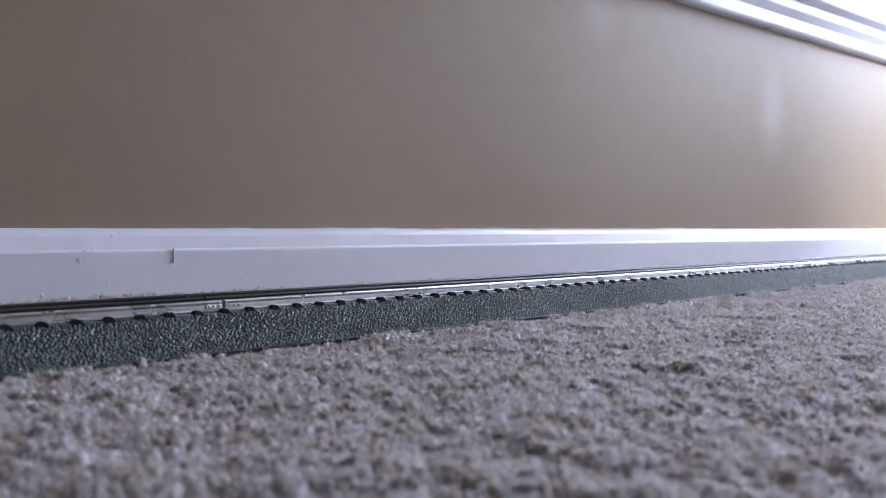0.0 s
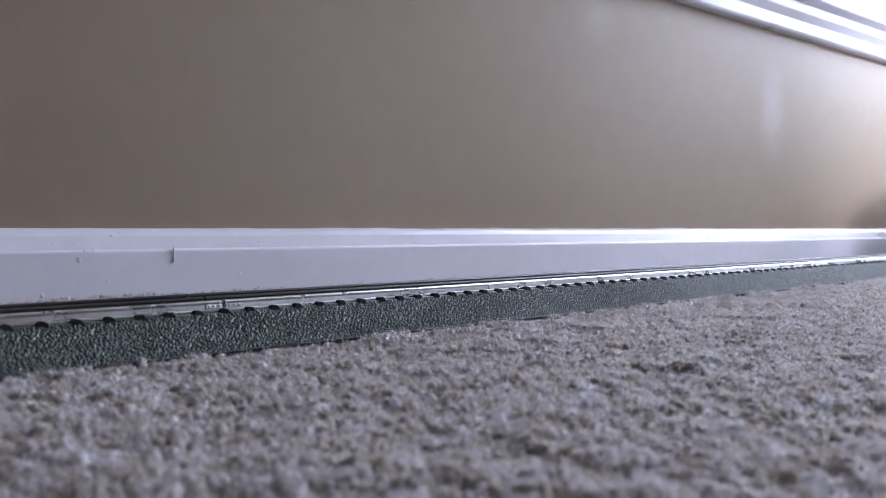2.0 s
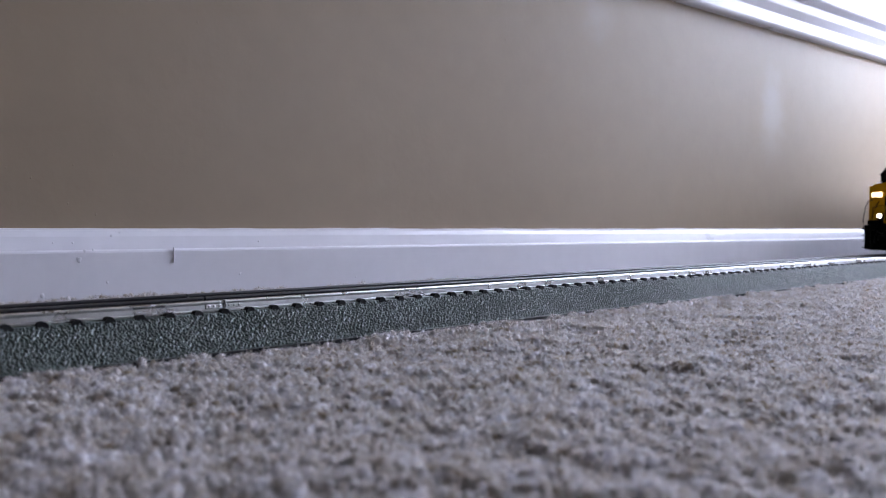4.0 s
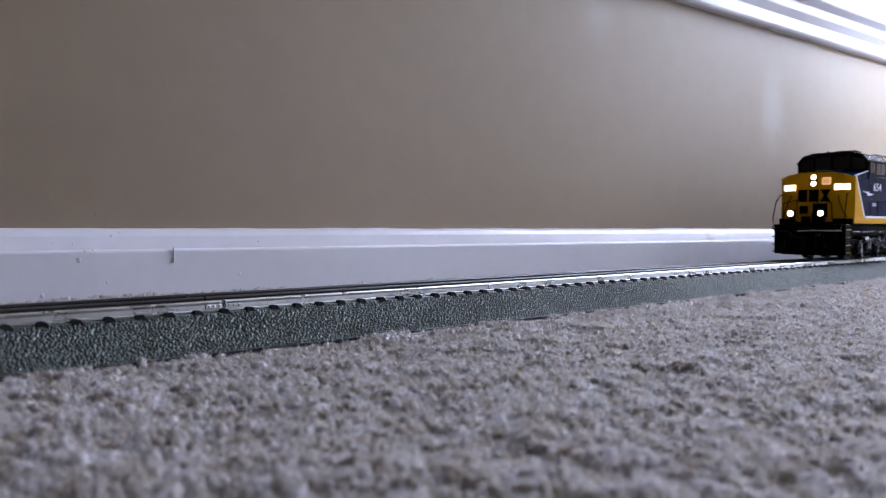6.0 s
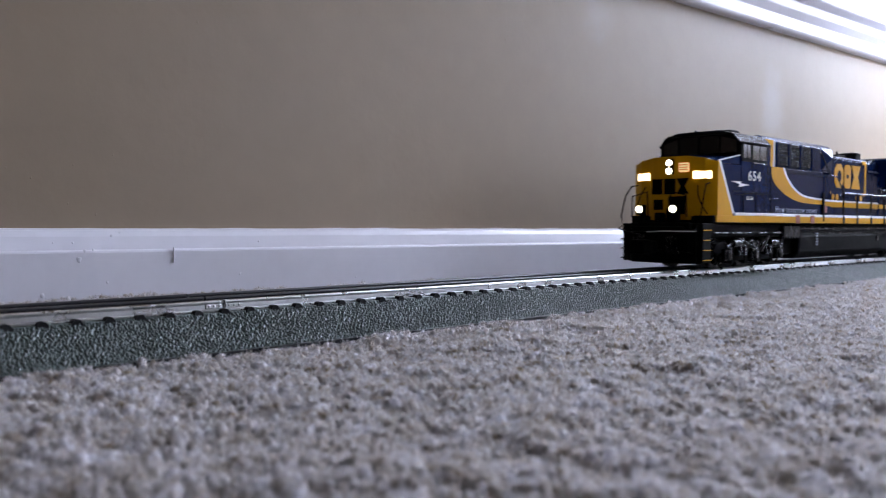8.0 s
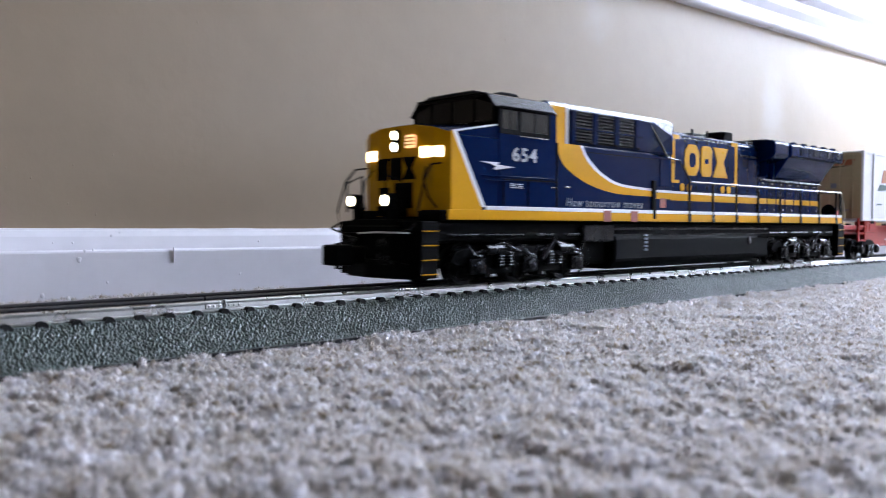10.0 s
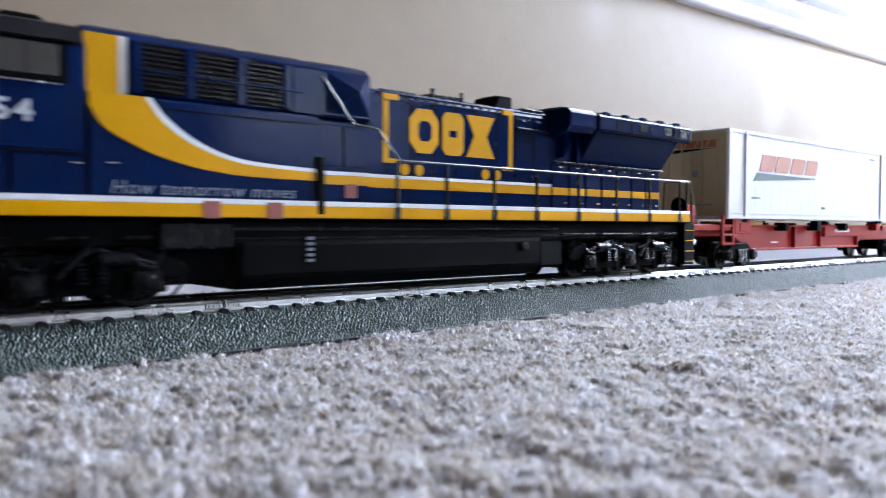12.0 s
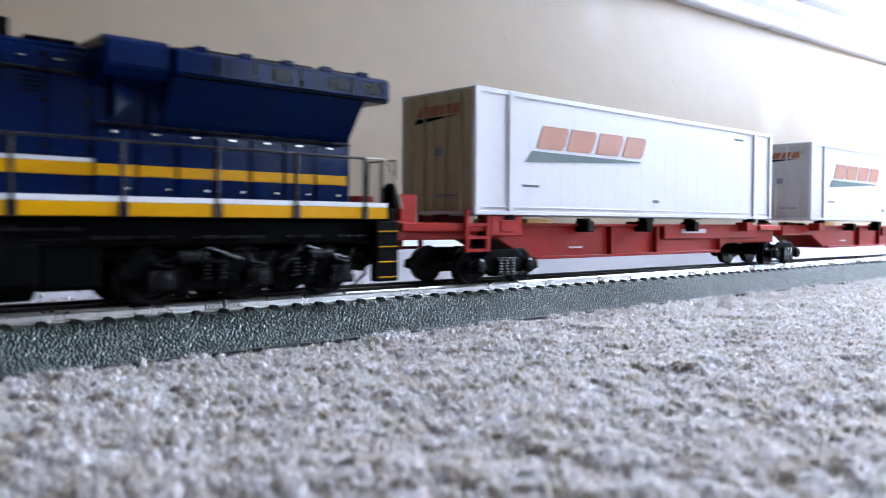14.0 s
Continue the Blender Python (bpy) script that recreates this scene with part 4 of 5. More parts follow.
        P("cab_door_seam", BLACK, box(-163, -123, y + s * 0.1 - 0.3, y + s * 0.1 + 0.3, 51.3, 51.8), box(-163.3, -162.9, y + s * 0.1 - 0.3, y + s * 0.1 + 0.3, 38.5, 51.6), box(-145.3, -144.9, y + s * 0.1 - 0.3, y + s * 0.1 + 0.3, 38.5, 51.6))
        P("cab_ledge", NAVY, box(-178, -123.4, y - 0.5, y + 0.5, 52.4, 53.2, 0.2), box(-176, -158, y - 0.7, y + 0.7, 50.4, 51.0, 0.2), label="raised blue ledge along the cab side")
        P("grab_rail", BRIGHT_STEEL, rod((-152.5, s * 32.3, 73.0), (-131, s * 32.3, 72.8), 0.3, 6))
        P("door_handle", BRIGHT_STEEL, rod((-128, s * 31.9, 48.6), (-124.5, s * 31.9, 48.6), 0.4, 6), rod((-117, s * 31.9, 49.2), (-113, s * 31.9, 49.2), 0.4, 6))
        P("streak_marking", WHITE, prism([(-180, 59.4), (-166.5, 59.4), (-168, 58.3), (-155.5, 57.6), (-168, 55.9), (-170.5, 56.0), (-168.5, 57.4), (-172, 58.4)], "y", y - 0.45, y + 0.45), label="white streak marking")
        P("data_marking", WHITE, *[box(-158 + 5 * k, -154.5 + 5 * k, y - 0.38, y + 0.38, 49.2 - 0.9 * j, 49.6 - 0.9 * j) for k in range(2) for j in range(3)])
    lettering("road_number", "654", 0.0093, Matrix.Translation((-0.1575, -0.0316, 0.0608)) @ SIDE, NUMBER_GREY, L, bold=0.00022, spacing=1.16).scale = (1.2, 1, 1)
    # cabinet behind the cab, with the swoosh
    P("cabinet", NAVY, box(-122.5, -33, -31, 31, 31.5, 72, 0.9))
    up = [(-22, 71.5), (22, 71.5), (26.5, 73), (26.5, 91.4), (22.5, 95), (-22.5, 95), (-26.5, 91.4), (-26.5, 73)]
    inv = P("inverter_hood", NAVY, prism(up, "x", -122.5, -4, 0.8))
    for s in (-1, 1):
        P("hood_corner", NAVY, hull([(x, s * 26.3, z) for x in (-28, -4.8) for z in (74, 92)] + [(-12.5, s * 30.0, 84)]), parent=inv, label="faceted blue pyramid panel on the hood side")
    P("rear_cabinet", NAVY, box(-33, -4.2, -25.5, 25.5, 31.5, 72, 0.8))
    P("roof_hatch", SATIN_BLACK, *[box(-118 + 29 * k, -92 + 29 * k, -19, 19, 94.8, 96.0, 0.4) for k in range(4)])
    low = curve([(-122.4, 72), (-121.5, 67), (-115.5, 59.6), (-96.2, 51.6), (-70.5, 47.2), (-33.2, 46.4)])
    high = curve([(-103.5, 72), (-102.0, 69.5), (-96.4, 63.2), (-84.4, 56.3), (-66.4, 51.4), (-33.2, 49.6)])
    rim = curve([(-101.4, 72), (-100.4, 70.4), (-95.2, 65.0), (-83.5, 57.8), (-65.9, 52.8), (-33.2, 51.0)])
    for s in (-1, 1):
        P("swoosh", YELLOW, band(low, high)(s * 31.0 + 0.3, 0.6), label="yellow painted swoosh")
        P("swoosh_rim", WHITE, band(high, rim)(s * 31.0 + 0.3, 0.6), label="white rim of the yellow swoosh")
        P("pillar_stripe", YELLOW, box(-122.3, -111.0, s * 26.7 - 0.4, s * 26.7 + 0.4, 72.1, 92.0, 0.1), label="yellow painted pillar stripe")
        P("pillar_line", WHITE, box(-110.9, -108.0, s * 26.7 - 0.35, s * 26.7 + 0.35, 72.1, 92.0, 0.1))
        P("cabinet_seam", BLACK, box(-122.7, -122.1, s * 31.0 - 0.4, s * 31.0 + 0.4, 38.3, 72), box(-100, -33, s * 31.0 - 0.25, s * 31.0 + 0.25, 68.4, 68.9))
        for k, (x0, x1) in enumerate(((-105, -87), (-84.5, -67), (-64.5, -47))):
            gr = P("grille", BLACK, box(x0, x1, s * 26.7 - 0.5, s * 26.7 + 0.5, 74.2, 91.0, 0.2), parent=inv)
            P("grille_slat", SATIN_BLACK, *[box(x0 + 0.8, x1 - 0.8, s * 27.3 - 0.4, s * 27.3 + 0.4, 75.0 + 1.75 * j, 75.8 + 1.75 * j) for j in range(9)], parent=inv)
        P("grille_post", NAVY, *[box(x, x + 4.2, s * 27.4 - 0.9, s * 27.4 + 0.9, 73, 91.4, 0.5) for x in (-107.4, -87.8, -67.8, -47.8)], parent=inv)
        P("conduit", NAVY, rod((-108, s * 28.2, 81.6), (-40, s * 28.2, 81.2), 0.45, 6), parent=inv)
        P("corner_panel", NAVY, prism([(-43, 73), (-29, 73), (-29, 91), (-43, 91)], "y", s * 26.9 - 0.4, s * 26.9 + 0.4, 0.2), parent=inv)
        P("cabinet_door", NAVY, box(-31, -20, s * 25.7 - 0.4, s * 25.7 + 0.4, 53, 70, 0.2), box(-18, -7, s * 25.7 - 0.4, s * 25.7 + 0.4, 53, 70, 0.2))
        P("latch", BLACK, *[box(x, x + 2.5, s * 31.0 - 0.5, s * 31.0 + 0.5, 73.2, 74.4, 0.2) for x in (-95, -72, -50)])
        P("red_notice", RED_MARK, box(-83.4, -76.6, s * 32.3 - 0.2, s * 32.3 + 0.2, 31.2, 37.4, 0.05), box(-57.6, -50.8, s * 32.3 - 0.2, s * 32.3 + 0.2, 31.2, 37.4, 0.05), label="faded red notice plate")
        P("red_notice", RED_MARK, box(-17, -11, s * 25.7 - 0.2, s * 25.7 + 0.2, 40.2, 46.0, 0.05), label="faded red notice plate")
        P("rear_stripe", YELLOW, box(-33, -4.4, s * 25.6 - 0.25, s * 25.6 + 0.25, 45.6, 49.4, 0.05))
        P("rear_line", WHITE, box(-33, -4.4, s * 25.6 - 0.25, s * 25.6 + 0.25, 49.5, 51.0, 0.05))
        P("cabinet_end_rail", BLACK, box(-35, -31.5, s * 31.4 - 1.0, s * 31.4 + 1.0, 33, 56, 0.3))
    lettering("slogan", "How tomorrow moves", 0.0066, Matrix.Translation((-0.1155, -0.0314, 0.0392)) @ SIDE, SLOGAN_GREY, L, shear=0.2, spacing=1.15)
    # long hood
    hood_sec = [(-16, 36), (16, 36), (16, 87), (13, 90), (-13, 90), (-16, 87)]
    P("long_hood", NAVY, prism(hood_sec, "x", -6, 234, 0.8))
    for s in (-1, 1):
        y = s * 16.1
        P("hood_stripe", YELLOW, box(-3, 233, y - 0.3, y + 0.3, 45.6, 50.0, 0.05), label="yellow painted hood stripe")
        P("hood_line", WHITE, box(-3, 130, y - 0.3, y + 0.3, 50.05, 51.5, 0.05))
        for k in range(9):
            x = -1 + 14.2 * k
            P("hood_door", NAVY, box(x, x + 13.2, y - 0.28, y + 0.28, 52.2, 84.5, 0.15))
            P("door_seam", BLACK, box(x + 13.3, x + 14.1, y - 0.15, y + 0.15, 52.4, 86.5))
            P("door_hinge", SATIN_BLACK, *[box(x + 12.0, x + 13.6, y - 0.5, y + 0.5, z, z + 1.6, 0.1) for z in (54, 69, 84)])
        P("hood_bracket", YELLOW, box(10.2, 13.4, y - 0.5, y + 0.5, 57, 88, 0.05), box(13.4, 19, y - 0.5, y + 0.5, 85.4, 88, 0.05), box(13.4, 19, y - 0.5, y + 0.5, 57, 59, 0.05), label="yellow square bracket marking")
        P("hood_bracket", YELLOW, box(92.4, 95.6, y - 0.5, y + 0.5, 57, 88, 0.05), box(88.0, 92.4, y - 0.5, y + 0.5, 85.4, 88, 0.05), box(88.0, 92.4, y - 0.5, y + 0.5, 57, 59, 0.05), label="yellow square bracket marking")

        def flat(points):
            return prism([(px - 1 if s < 0 else 106 - px, pz) for px, pz in points], "y", y - 0.72, y + 0.72)
        ring = [(44.5, 78), (40, 83.0), (31.5, 83.0), (26.5, 78), (26.5, 67.5), (31.5, 62.5), (40, 62.5), (44.5, 67.5)]
        P("logo_block", YELLOW, flat(ring), label="yellow plain logo block")
        P("logo_inset", NAVY, prism([(px - 1 if s < 0 else 106 - px, pz) for px, pz in ((40.0, 75.5), (38.0, 77.4), (33.5, 77.4), (32.0, 75.5), (32.0, 70), (33.5, 68), (38.0, 68), (40.0, 70))], "y", y - 0.8, y + 0.8))
        block = [(47, 65), (49.5, 62.5), (58.5, 62.5), (61.0, 65), (61.0, 80.5), (58.5, 83), (49.5, 83), (47, 80.5)]
        P("logo_block", YELLOW, flat(block), label="yellow plain logo block")
        P("logo_inset", NAVY, prism([(px - 1 if s < 0 else 106 - px, pz) for px, pz in ((51.5, 71.2), (56.5, 71.2), (56.5, 74.4), (51.5, 74.4))], "y", y - 0.8, y + 0.8))
        tie = [(63.2, 83), (82.5, 83), (77.0, 73), (82.5, 62.5), (63.2, 62.5), (68.4, 73)]
        P("logo_block", YELLOW, flat(tie), label="yellow plain logo block")
        for x in (23, 31.5, 75.5, 84):
            P("hood_dot", YELLOW, lathe([(y - 0.72, 2.6), (y + 0.72, 2.6)], (x, 0, 54.4), "y", 14), label="yellow round marking")
        for k in range(7):
            x = 127 + 15 * k
            P("engine_door", NAVY, box(x, x + 13.4, y - 0.9, y + 0.9, 38.5, 62, 0.35))
            P("door_stripe", YELLOW, box(x + 0.3, x + 13.1, y - 1.0, y + 1.0, 45.8, 49.8, 0.1))
            P("door_latch", BRIGHT_STEEL, box(x + 5.5, x + 8, y - 1.2, y + 1.2, 60.6, 61.6, 0.1), box(x + 10.5, x + 12, y - 1.2, y + 1.2, 41, 42, 0.1))
        P("hood_rib", NAVY, rod((7, s * 15.2, 88.2), (125, s * 15.2, 88.2), 0.6, 8))
        # radiator wings
        rw = P("radiator_wing", NAVY, prism([(s * 12, 80.6), (s * 29.5, 80.6), (s * 31.4, 81.6), (s * 31.4, 89.6), (s * 29, 91.0), (s * 12, 91.0)], "x", 149.6, 244.8, 0.6), label="overhanging blue radiator wing")
        P("wing_slope", NAVY, prism([(s * 15.6, 62.5), (s * 19, 66.0), (s * 29.6, 80.8), (s * 12, 80.8)], "x", 149.6, 233, 0.3), parent=rw)
        P("wing_vent", SATIN_BLACK, *[box(x, x + 8, s * 31.5 - 0.3, s * 31.5 + 0.3, 83.6, 88.0, 0.1) for x in (188, 214, 231)], *[box(x, x + 1, s * 31.6 - 0.3, s * 31.6 + 0.3, 82.4, 89.2, 0.1) for x in (165, 180, 200, 224, 240)], parent=rw)
        P("blower_box", NAVY, prism([(s * 15.6, 76), (s * 27, 79), (s * 30, 82), (s * 30, 90), (s * 27.5, 92.2), (s * 12, 92.2)], "x", 126, 149, 0.7))
        P("gusset", NAVY, hull([(x, s * y, z) for x, y, z in ((132, 15.8, 81), (132, 15.8, 65.5), (133, 20.2, 80), (133, 20.2, 66.5), (143, 16.2, 73.4))]), prism([(146, 63), (154, 74), (146, 84)], "y", s * 18 - 1.2, s * 18 + 1.2), label="blue triangular brace")
        P("air_pipe", WHEEL_STEEL, rod((128, s * 18.0, 63.6), (233, s * 18.0, 63.2), 0.7, 8), rod((98, s * 17.2, 79.5), (125, s * 17.2, 79.3), 0.7, 8))
        P("roof_lug", NAVY, *[box(x, x + 5, s * 27.6 - 1.6, s * 27.6 + 1.6, 90.6, 92.6, 0.4) for x in (158, 176, 194, 212, 230)], parent=rw)
        P("wing_seam", BLACK, *[box(x, x + 0.6, s * 31.4 - 0.15, s * 31.4 + 0.15, 81.8, 89.4) for x in (170, 188.5, 206.5, 225)], box(153, 243, s * 30.4 - 1.15, s * 30.4 + 1.15, 80.9, 81.3), parent=rw)
        P("bolt_row", SATIN_BLACK, *[box(x, x + 1.5, s * 15.5 - 0.9, s * 15.5 + 0.9, 86.4, 87.7, 0.2) for x in range(12, 90, 6)])
        P("hood_latch", BRIGHT_STEEL, *[box(x, x + 2.0, y - 0.55, y + 0.55, z, z + 0.7, 0.1) for x in (103.5, 115) for z in (83.2,)])
        P("hood_louver", BLACK, *[box(104, 111, y - 0.42, y + 0.42, 72 + 1.5 * k, 72.7 + 1.5 * k) for k in range(4)])
        # handrails
        xs = (6, 35, 66, 97, 131, 165, 198, 231)
        for x in xs:
            P("stanchion", RAIL_BLACK, rod((x, s * 31.9, 31.5), (x, s * 31.9, 56.5), 0.85, 8), box(x - 1.6, x + 1.6, s * 32.2 - 0.7, s * 32.2 + 0.7, 31.2, 36.6, 0.3))
        P("handrail", RAIL_BLACK, path_rod([(-30, s * 26.6, 89.5), (-28.2, s * 27.6, 87), (-15.4, s * 29.6, 70.5), (-3.7, s * 30.4, 69.5), (7.2, s * 31.9, 56.7), (231, s * 31.9, 56.5)], 0.6))
        P("end_handrail", END_RAIL_SHEEN, path_rod([(231, s * 31.9, 56.5), (241, s * 31.4, 56.8), (244.5, s * 31, 55), (248, s * 31, 48), (251.5, s * 31, 36)], 0.6), label="end handrail with its reflection painted pale tan")
        P("end_stanchion", RAIL_BLACK, rod((240.5, s * 31, 34), (240.5, s * 31, 57), 0.7, 8))
        P("end_handrail", RAIL_BLACK, path_rod([(250, s * 8, 34), (250.5, s * 9, 57), (250.5, s * 28, 57), (250, s * 29, 34)], 0.6))
    P("radiator_top", SATIN_BLACK, *[box(156 + 28 * k, 182 + 28 * k, -26, 26, 91.0, 92.3, 0.5) for k in range(3)], box(128, 148, -22, 22, 92.0, 93.2, 0.4))
    P("exhaust_stack", BLACK, prism([(89.5, 89.6), (103, 89.6), (103, 96.6), (93, 96.6)], "y", -9, 9, 0.5), box(94.2, 101.8, -6, 6, 96.4, 97.2, 0.3))
    for x0, x1, w, z in ((44, 66, 10, 92.2), (12, 34, 12, 90.8), (106, 123, 14, 91.0)):
        P("hood_hatch", SATIN_BLACK, box(x0, x1, -w, w, 89.6, z, 0.6))
    for x in (45.5, 65):
        P("lifting_eye", SATIN_BLACK, rod((x, -10, 89.8), (x, -10, 94.6), 0.9, 6))
    P("hood_end", NAVY, box(233, 236, -15, 15, 38, 86, 0.8))
    P("rear_light", BRIGHT_STEEL, *[lathe([(235.8, 2.6), (237.2, 2.4), (237.4, 0.6)], (0, y, 78), "x", 12) for y in (-3, 3)])
    loco_truck(-140, L)
    loco_truck(184, L)
    return L


def container(door_paint):
    """Forty-eight foot box with corner posts, rails, door end and side markings; its front face is at x 0, its floor at z 0."""
    C = thing("container", "white shipping container with orange blocks, on a red spine car", "toy container", group="containers on the train")
    P = lambda name, mat, *makers, label="", parent=None: part(name, shape(*makers), mat, parent or C, label)
    h, w, n = 61.5, 27.0, 306.0
    P("shell", BOX_WHITE, box(0.8, n - 0.8, -w + 0.7, w - 0.7, 0.6, h - 0.5, 0.3))
    P("roof", BOX_WHITE, box(0.4, n - 0.4, -w + 0.4, w - 0.4, h - 0.7, h, 0.2), *[box(8 + 12 * k, 12 + 12 * k, -w + 4, w - 4, h - 0.1, h + 0.25) for k in range(24)])
    for s in (-1, 1):
        y = s * (w - 0.3)
        P("top_rail", BOX_WHITE, box(0.2, n - 0.2, y - 0.45, y + 0.45, h - 2.4, h + 0.1, 0.15))
        P("bottom_rail", BOX_WHITE, box(0.2, n - 0.2, y - 0.5, y + 0.5, 0.0, 2.0, 0.2), box(1, n - 1, y - 0.3, y + 0.3, 3.6, 4.3, 0.1))
        for x in (0.2, 23.8, 278.2, n - 4.2):
            P("corner_post", BOX_WHITE, box(x, x + 4.0, y - 0.8, y + 0.8, 0.2, h, 0.25))
        for k in range(1, 20):
            if k not in (19,):
                x = 27.4 + 12.56 * k
                P("side_rib", BOX_WHITE, box(x, x + 0.5, s * (w - 0.70) - 0.03, s * (w - 0.70) + 0.03, 4.4, h - 2.6))
        for x in (24, 278.4):
            P("corner_casting", BLACK, box(x, x + 4.0, s * (w - 2.2) - 2.2, s * (w - 2.2) + 2.2, -1.6, 0.1, 0.2), parent=C)
        yy = s * (w - 0.62)

        def flat(points, d=0.28):
            return prism([(px if s < 0 else 190 - px, pz) for px, pz in points], "y", yy - d, yy + d)
        lean = 0.42
        for k, x in enumerate((45.5, 69.5, 95.0, 120.5)):
            z0, z1, ww = 34.5, 46.5, (22, 22.5, 22.5, 20)[k]
            sh = lambda px, pz: (x + px + (pz - z0) * lean, pz)
            pts = [sh(0, z0), sh(ww - 2, z0), sh(ww, z0 + 2), sh(ww, z1 - 2), sh(ww - 2, z1), sh(0, z1)]
            P("logo_block", ORANGE, flat(pts), label="orange plain slanted logo block")
        P("logo_wedge", DARK_GREEN, flat([(36.5, 27.0), (42, 33.0), (139, 32.6), (139, 31.8)]), label="dark green plain wedge under the orange blocks")
        for a, b, c, d in ((35, 47.5, 14.4, 15.6), (153, 159, 8.6, 10.4), (252, 264, 53.6, 54.8)):
            P("data_mark", DARK_GREEN, flat([(a, c), (b, c), (b, d), (a, d)]))
    # door end
    P("door_end", door_paint, box(-0.1, 1.2, -w + 1.2, w - 1.2, 1.2, h - 1.2, 0.2), label="painted container end doors")
    for y in (-13.3, 13.3):
        P("door", door_paint, box(-0.6, 0.4, y - 12.4, y + 12.4, 2.2, h - 2.4, 0.3), *[box(-0.85, 0.2, y - 12, y + 12, 4 + 11.2 * k, 4.6 + 11.2 * k) for k in range(5)])
        for d in (-5.5, 5.5):
            P("lock_rod", door_paint, rod((-1.1, y + d, 1.6), (-1.1, y + d, h - 1.8), 0.55, 8), *[box(-1.6, -0.5, y + d - 1, y + d + 1, z, z + 1.2, 0.1) for z in (5, 30, 55)])
    P("end_mark", SLOGAN_GREY, box(-0.9, -0.4, -5, 0, 29, 33.5, 0.05), box(-0.95, -0.4, -16, -2, 9, 10), label="grey data plate")
    sl = lambda a, b, z0, z1: prism([(a, z0), (b, z0), (b - 2.6, z1), (a - 2.6, z1)], "x", -0.95, -0.45)
    P("end_logo_block", ORANGE, *[sl(14 - 8.3 * k, 7 - 8.3 * k, 49.2, 54.2) for k in range(4)], label="orange plain logo blocks")
    P("end_logo_wedge", BLACK, prism([(16, 46.0), (14, 48.6), (-18, 48.6)], "x", -0.95, -0.45))
    for y in (-w + 1.5, w - 1.5):
        P("end_post", BOX_WHITE, box(-0.3, 1.4, y - 1.3, y + 1.3, 0.2, h, 0.2))
    P("end_sill", BOX_WHITE, box(-0.35, 1.3, -w + 2.8, w - 2.8, 0.1, 2.0, 0.2))
    return C


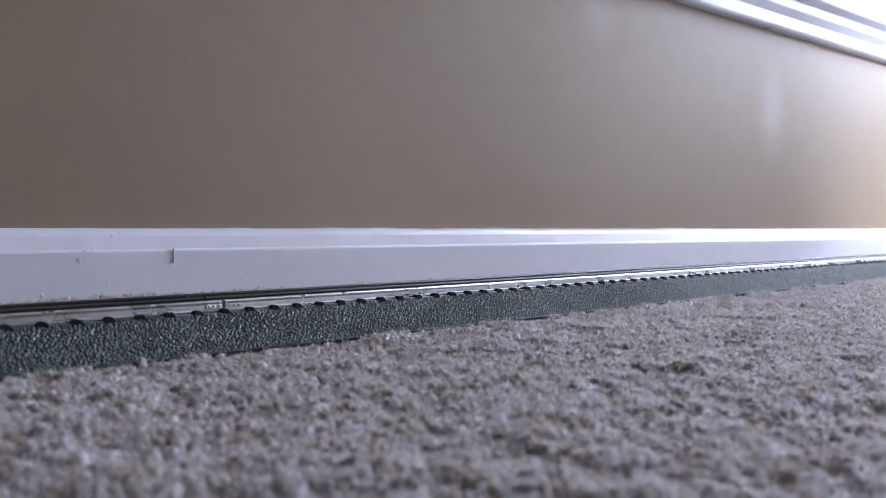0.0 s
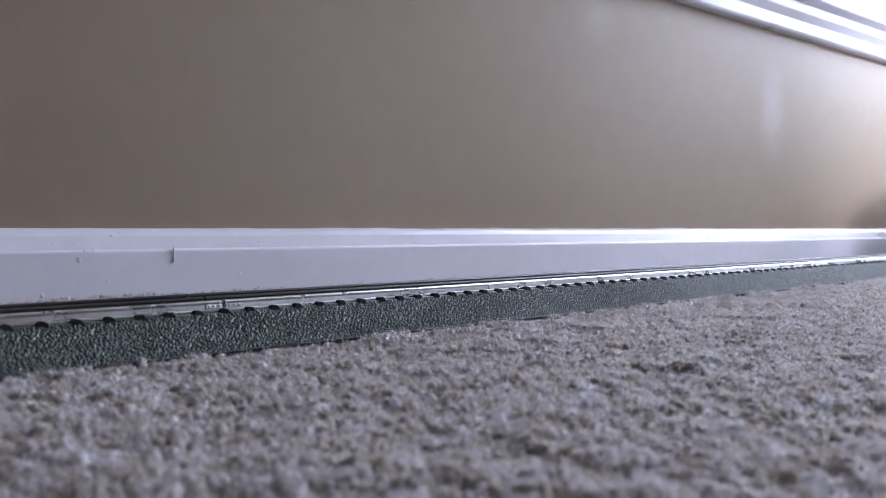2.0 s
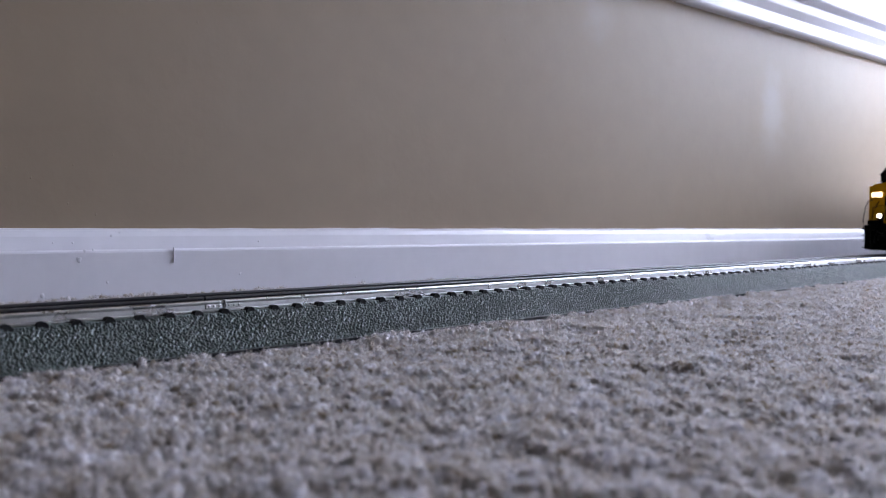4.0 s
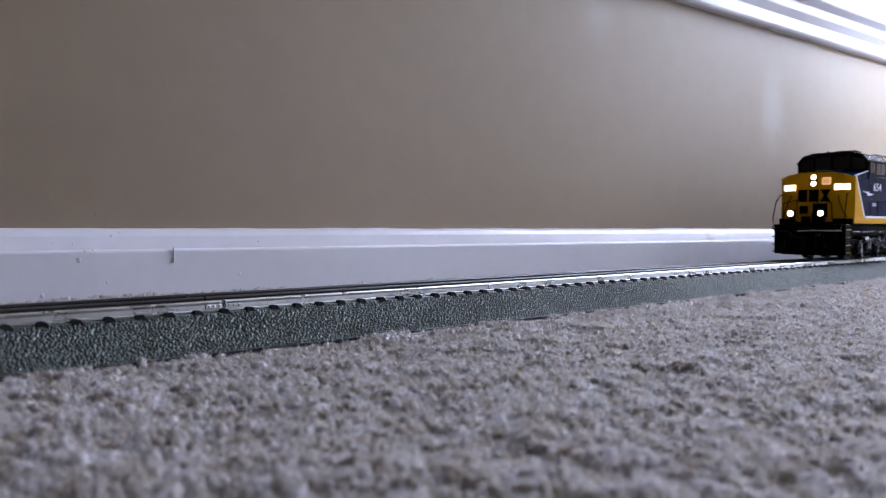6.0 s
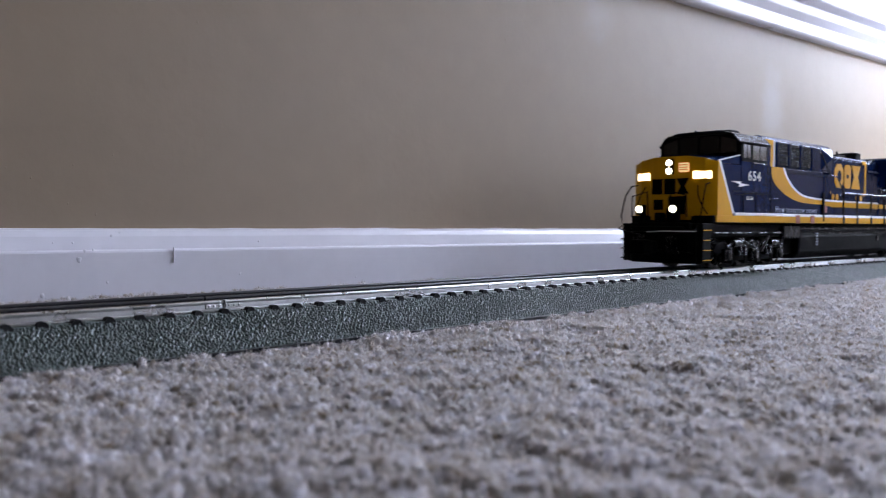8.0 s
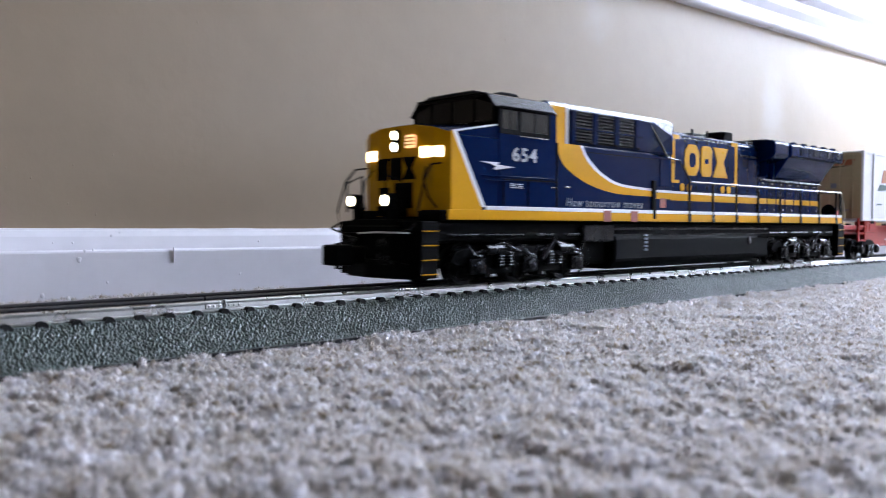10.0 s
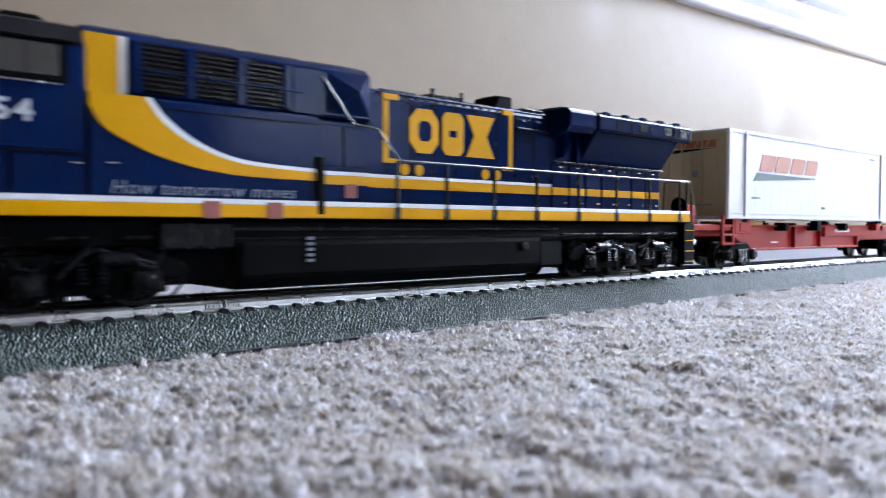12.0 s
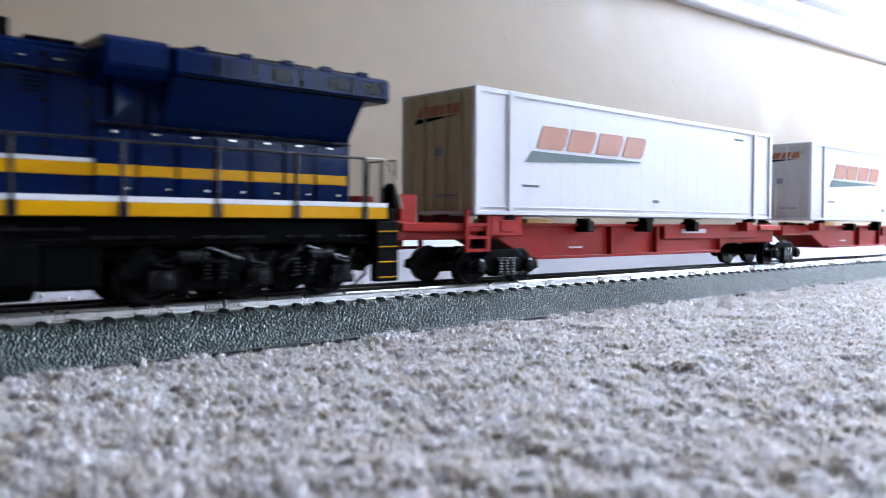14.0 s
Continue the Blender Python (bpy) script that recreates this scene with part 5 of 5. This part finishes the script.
def spine_car(front):
    """Red articulated spine car unit; x 0 lies under the front face of its container."""
    K = thing("spine_car", "red articulated spine car with black trucks carrying a container", "toy railcar", group="spine cars of the train")
    P = lambda name, mat, *makers, label="", parent=None: part(name, shape(*makers), mat, parent or K, label)
    side = [(-40 if front else -26, 30), (-40 if front else -26, 22), (26, 22), (52, 11), (246, 11), (262, 17), (332, 17), (332, 30)]
    P("spine", CAR_RED, prism(side, "y", -17, 17, 0.7))
    P("spine_flange", CAR_RED, box(52, 246, -20.5, 20.5, 11.0, 12.6, 0.3), box(30, 330, -20, 20, 28.6, 30.2, 0.3))
    for s in (-1, 1):
        P("side_plate", CAR_RED, box(176, 300, s * 18.5 - 1.6, s * 18.5 + 1.6, 20.5, 29.6, 0.5), label="raised plain red side plate")
        for x in (120, 168, 246):
            P("stiffener", CAR_RED, box(x, x + 1.6, s * 18.4 - 1.5, s * 18.4 + 1.5, 12.4, 28.6, 0.3))
        P("side_mark", WHITE, box(84, 96, s * 17.2 - 0.25, s * 17.2 + 0.25, 16.4, 17.4))
        P("side_mark", WHITE, box(196, 226, s * 20.1 - 0.25, s * 20.1 + 0.25, 24.4, 27.0))
        for x, wd in ((24, 10), (92, 6), (150, 7), (204, 6), (276, 9)):
            P("support_arm", CAR_RED if x in (24, 276) else BLACK, box(x - wd / 2, x + wd / 2, s * 22 - 4.5, s * 22 + 4.5, 25.5, 31.8, 0.5))
        for x in (26, 150, 280):
            P("container_pad", BLACK, box(x - 4, x + 4, s * 23.5 - 3, s * 23.5 + 3, 31.6, 33.6, 0.3))
        P("twist_pad", TAN, box(46, 66, s * 16 - 4, s * 16 + 4, 30, 32.6, 0.4))
        if front:
            for x in (-4, 10):
                P("ladder_rail", CAR_RED, box(x, x + 2.6, s * 25 - 0.8, s * 25 + 0.8, 16, 36.5, 0.2))
            for z in (16.2, 22.4, 28.6):
                P("ladder_rung", CAR_RED, box(-1.4, 10, s * 25 - 0.6, s * 25 + 0.6, z, z + 1.5, 0.1))
            P("ladder_step", CAR_RED, box(-1, 10, s * 21 - 4, s * 21 + 4, 28.4, 30.0, 0.2))
            P("end_bolster", CAR_RED, box(12.6, 36, s * 21 - 5, s * 21 + 5, 23.5, 34.0, 0.6), box(20, 28, s * 23 - 3, s * 23 + 3, 33, 36.4, 0.5))
            P("end_post", CAR_RED, box(-40, -30, s * 16 - 4, s * 16 + 4, 28, 43, 0.6))
    if front:
        P("end_platform", CAR_RED, box(-42, 30, -24, 24, 26.0, 30.2, 0.5), box(-44, -40, -22, 22, 22, 31, 0.4))
        P("brake_wheel", BLACK, lathe([(-42.8, 5.4), (-42.2, 6.0), (-41.6, 5.4)], (0, -15, 42), "x", 18), rod((-43.5, -15, 42), (-38, -15, 42), 0.9, 8))
        P("coupler", BLACK, box(-58, -42, -3, 3, 12, 18, 0.7), box(-66, -57, -6, 6, 10.5, 19.2, 1.4, 2))
        P("air_hose", BLACK, path_rod([(-44, -9, 22), (-50, -10, 12), (-55, -9, 9)], 1.1))
    P("articulation", CAR_RED, box(330, 350, -8, 8, 18, 27, 0.8), box(300, 334, -22, 22, 26.0, 30.0, 0.5))
    if front:
        car_truck(24.5, K)
    car_truck(338, K)
    return K


LOCO = locomotive()
CAR_A = spine_car(True)
CAR_B = spine_car(False)
BOX_A = container(BOX_DOOR)
BOX_B = container(BOX_DOOR_GREY)
LEAD = 0.373                 # the second unit follows the first by this much
FLOOR_Z = 0.0342             # container floors above the rails

# where the front face of the first container stands, time by time
RUN = [(0.0, 1.8380), (1.0, 1.7355), (2.0, 1.6325), (3.0, 1.5290), (4.0, 1.4300), (5.3, 1.2965), (5.5, 1.2750), (6.0, 1.2220), (6.5, 1.1670), (7.0, 1.1085), (7.5, 1.0515),
       (8.2, 0.9685), (9.2, 0.8490), (10.3, 0.7165), (10.5, 0.6930), (11.0, 0.6360), (11.5, 0.5765), (12.0, 0.5160), (12.5, 0.4540), (13.0, 0.3955), (13.5, 0.3350), (14.0, 0.2734)]


def run_at(t):
    for (t0, a), (t1, b) in zip(RUN, RUN[1:]):
        if t <= t1:
            return a + (b - a) * (t - t0) / (t1 - t0)
    return RUN[-1][1]


def motions():
    for ob, dx, dz in ((LOCO, -0.300, 0.0), (CAR_A, 0.0, 0.0), (CAR_B, LEAD, 0.0), (BOX_A, 0.0, FLOOR_Z), (BOX_B, LEAD, FLOOR_Z)):
        walk(ob, [(t, pose(s + dx, TRACK_Y, RAIL_Z + dz)) for t, s in RUN])
    for w, r, home in ROLLING:
        rows = []
        for k in range(141):
            turn = -(RUN[0][1] - run_at(k / 10)) / r
            rows.append((k / 10, Matrix.Translation(home) @ Matrix.Rotation(turn, 4, "Y")))
        walk(w, rows)


motions()
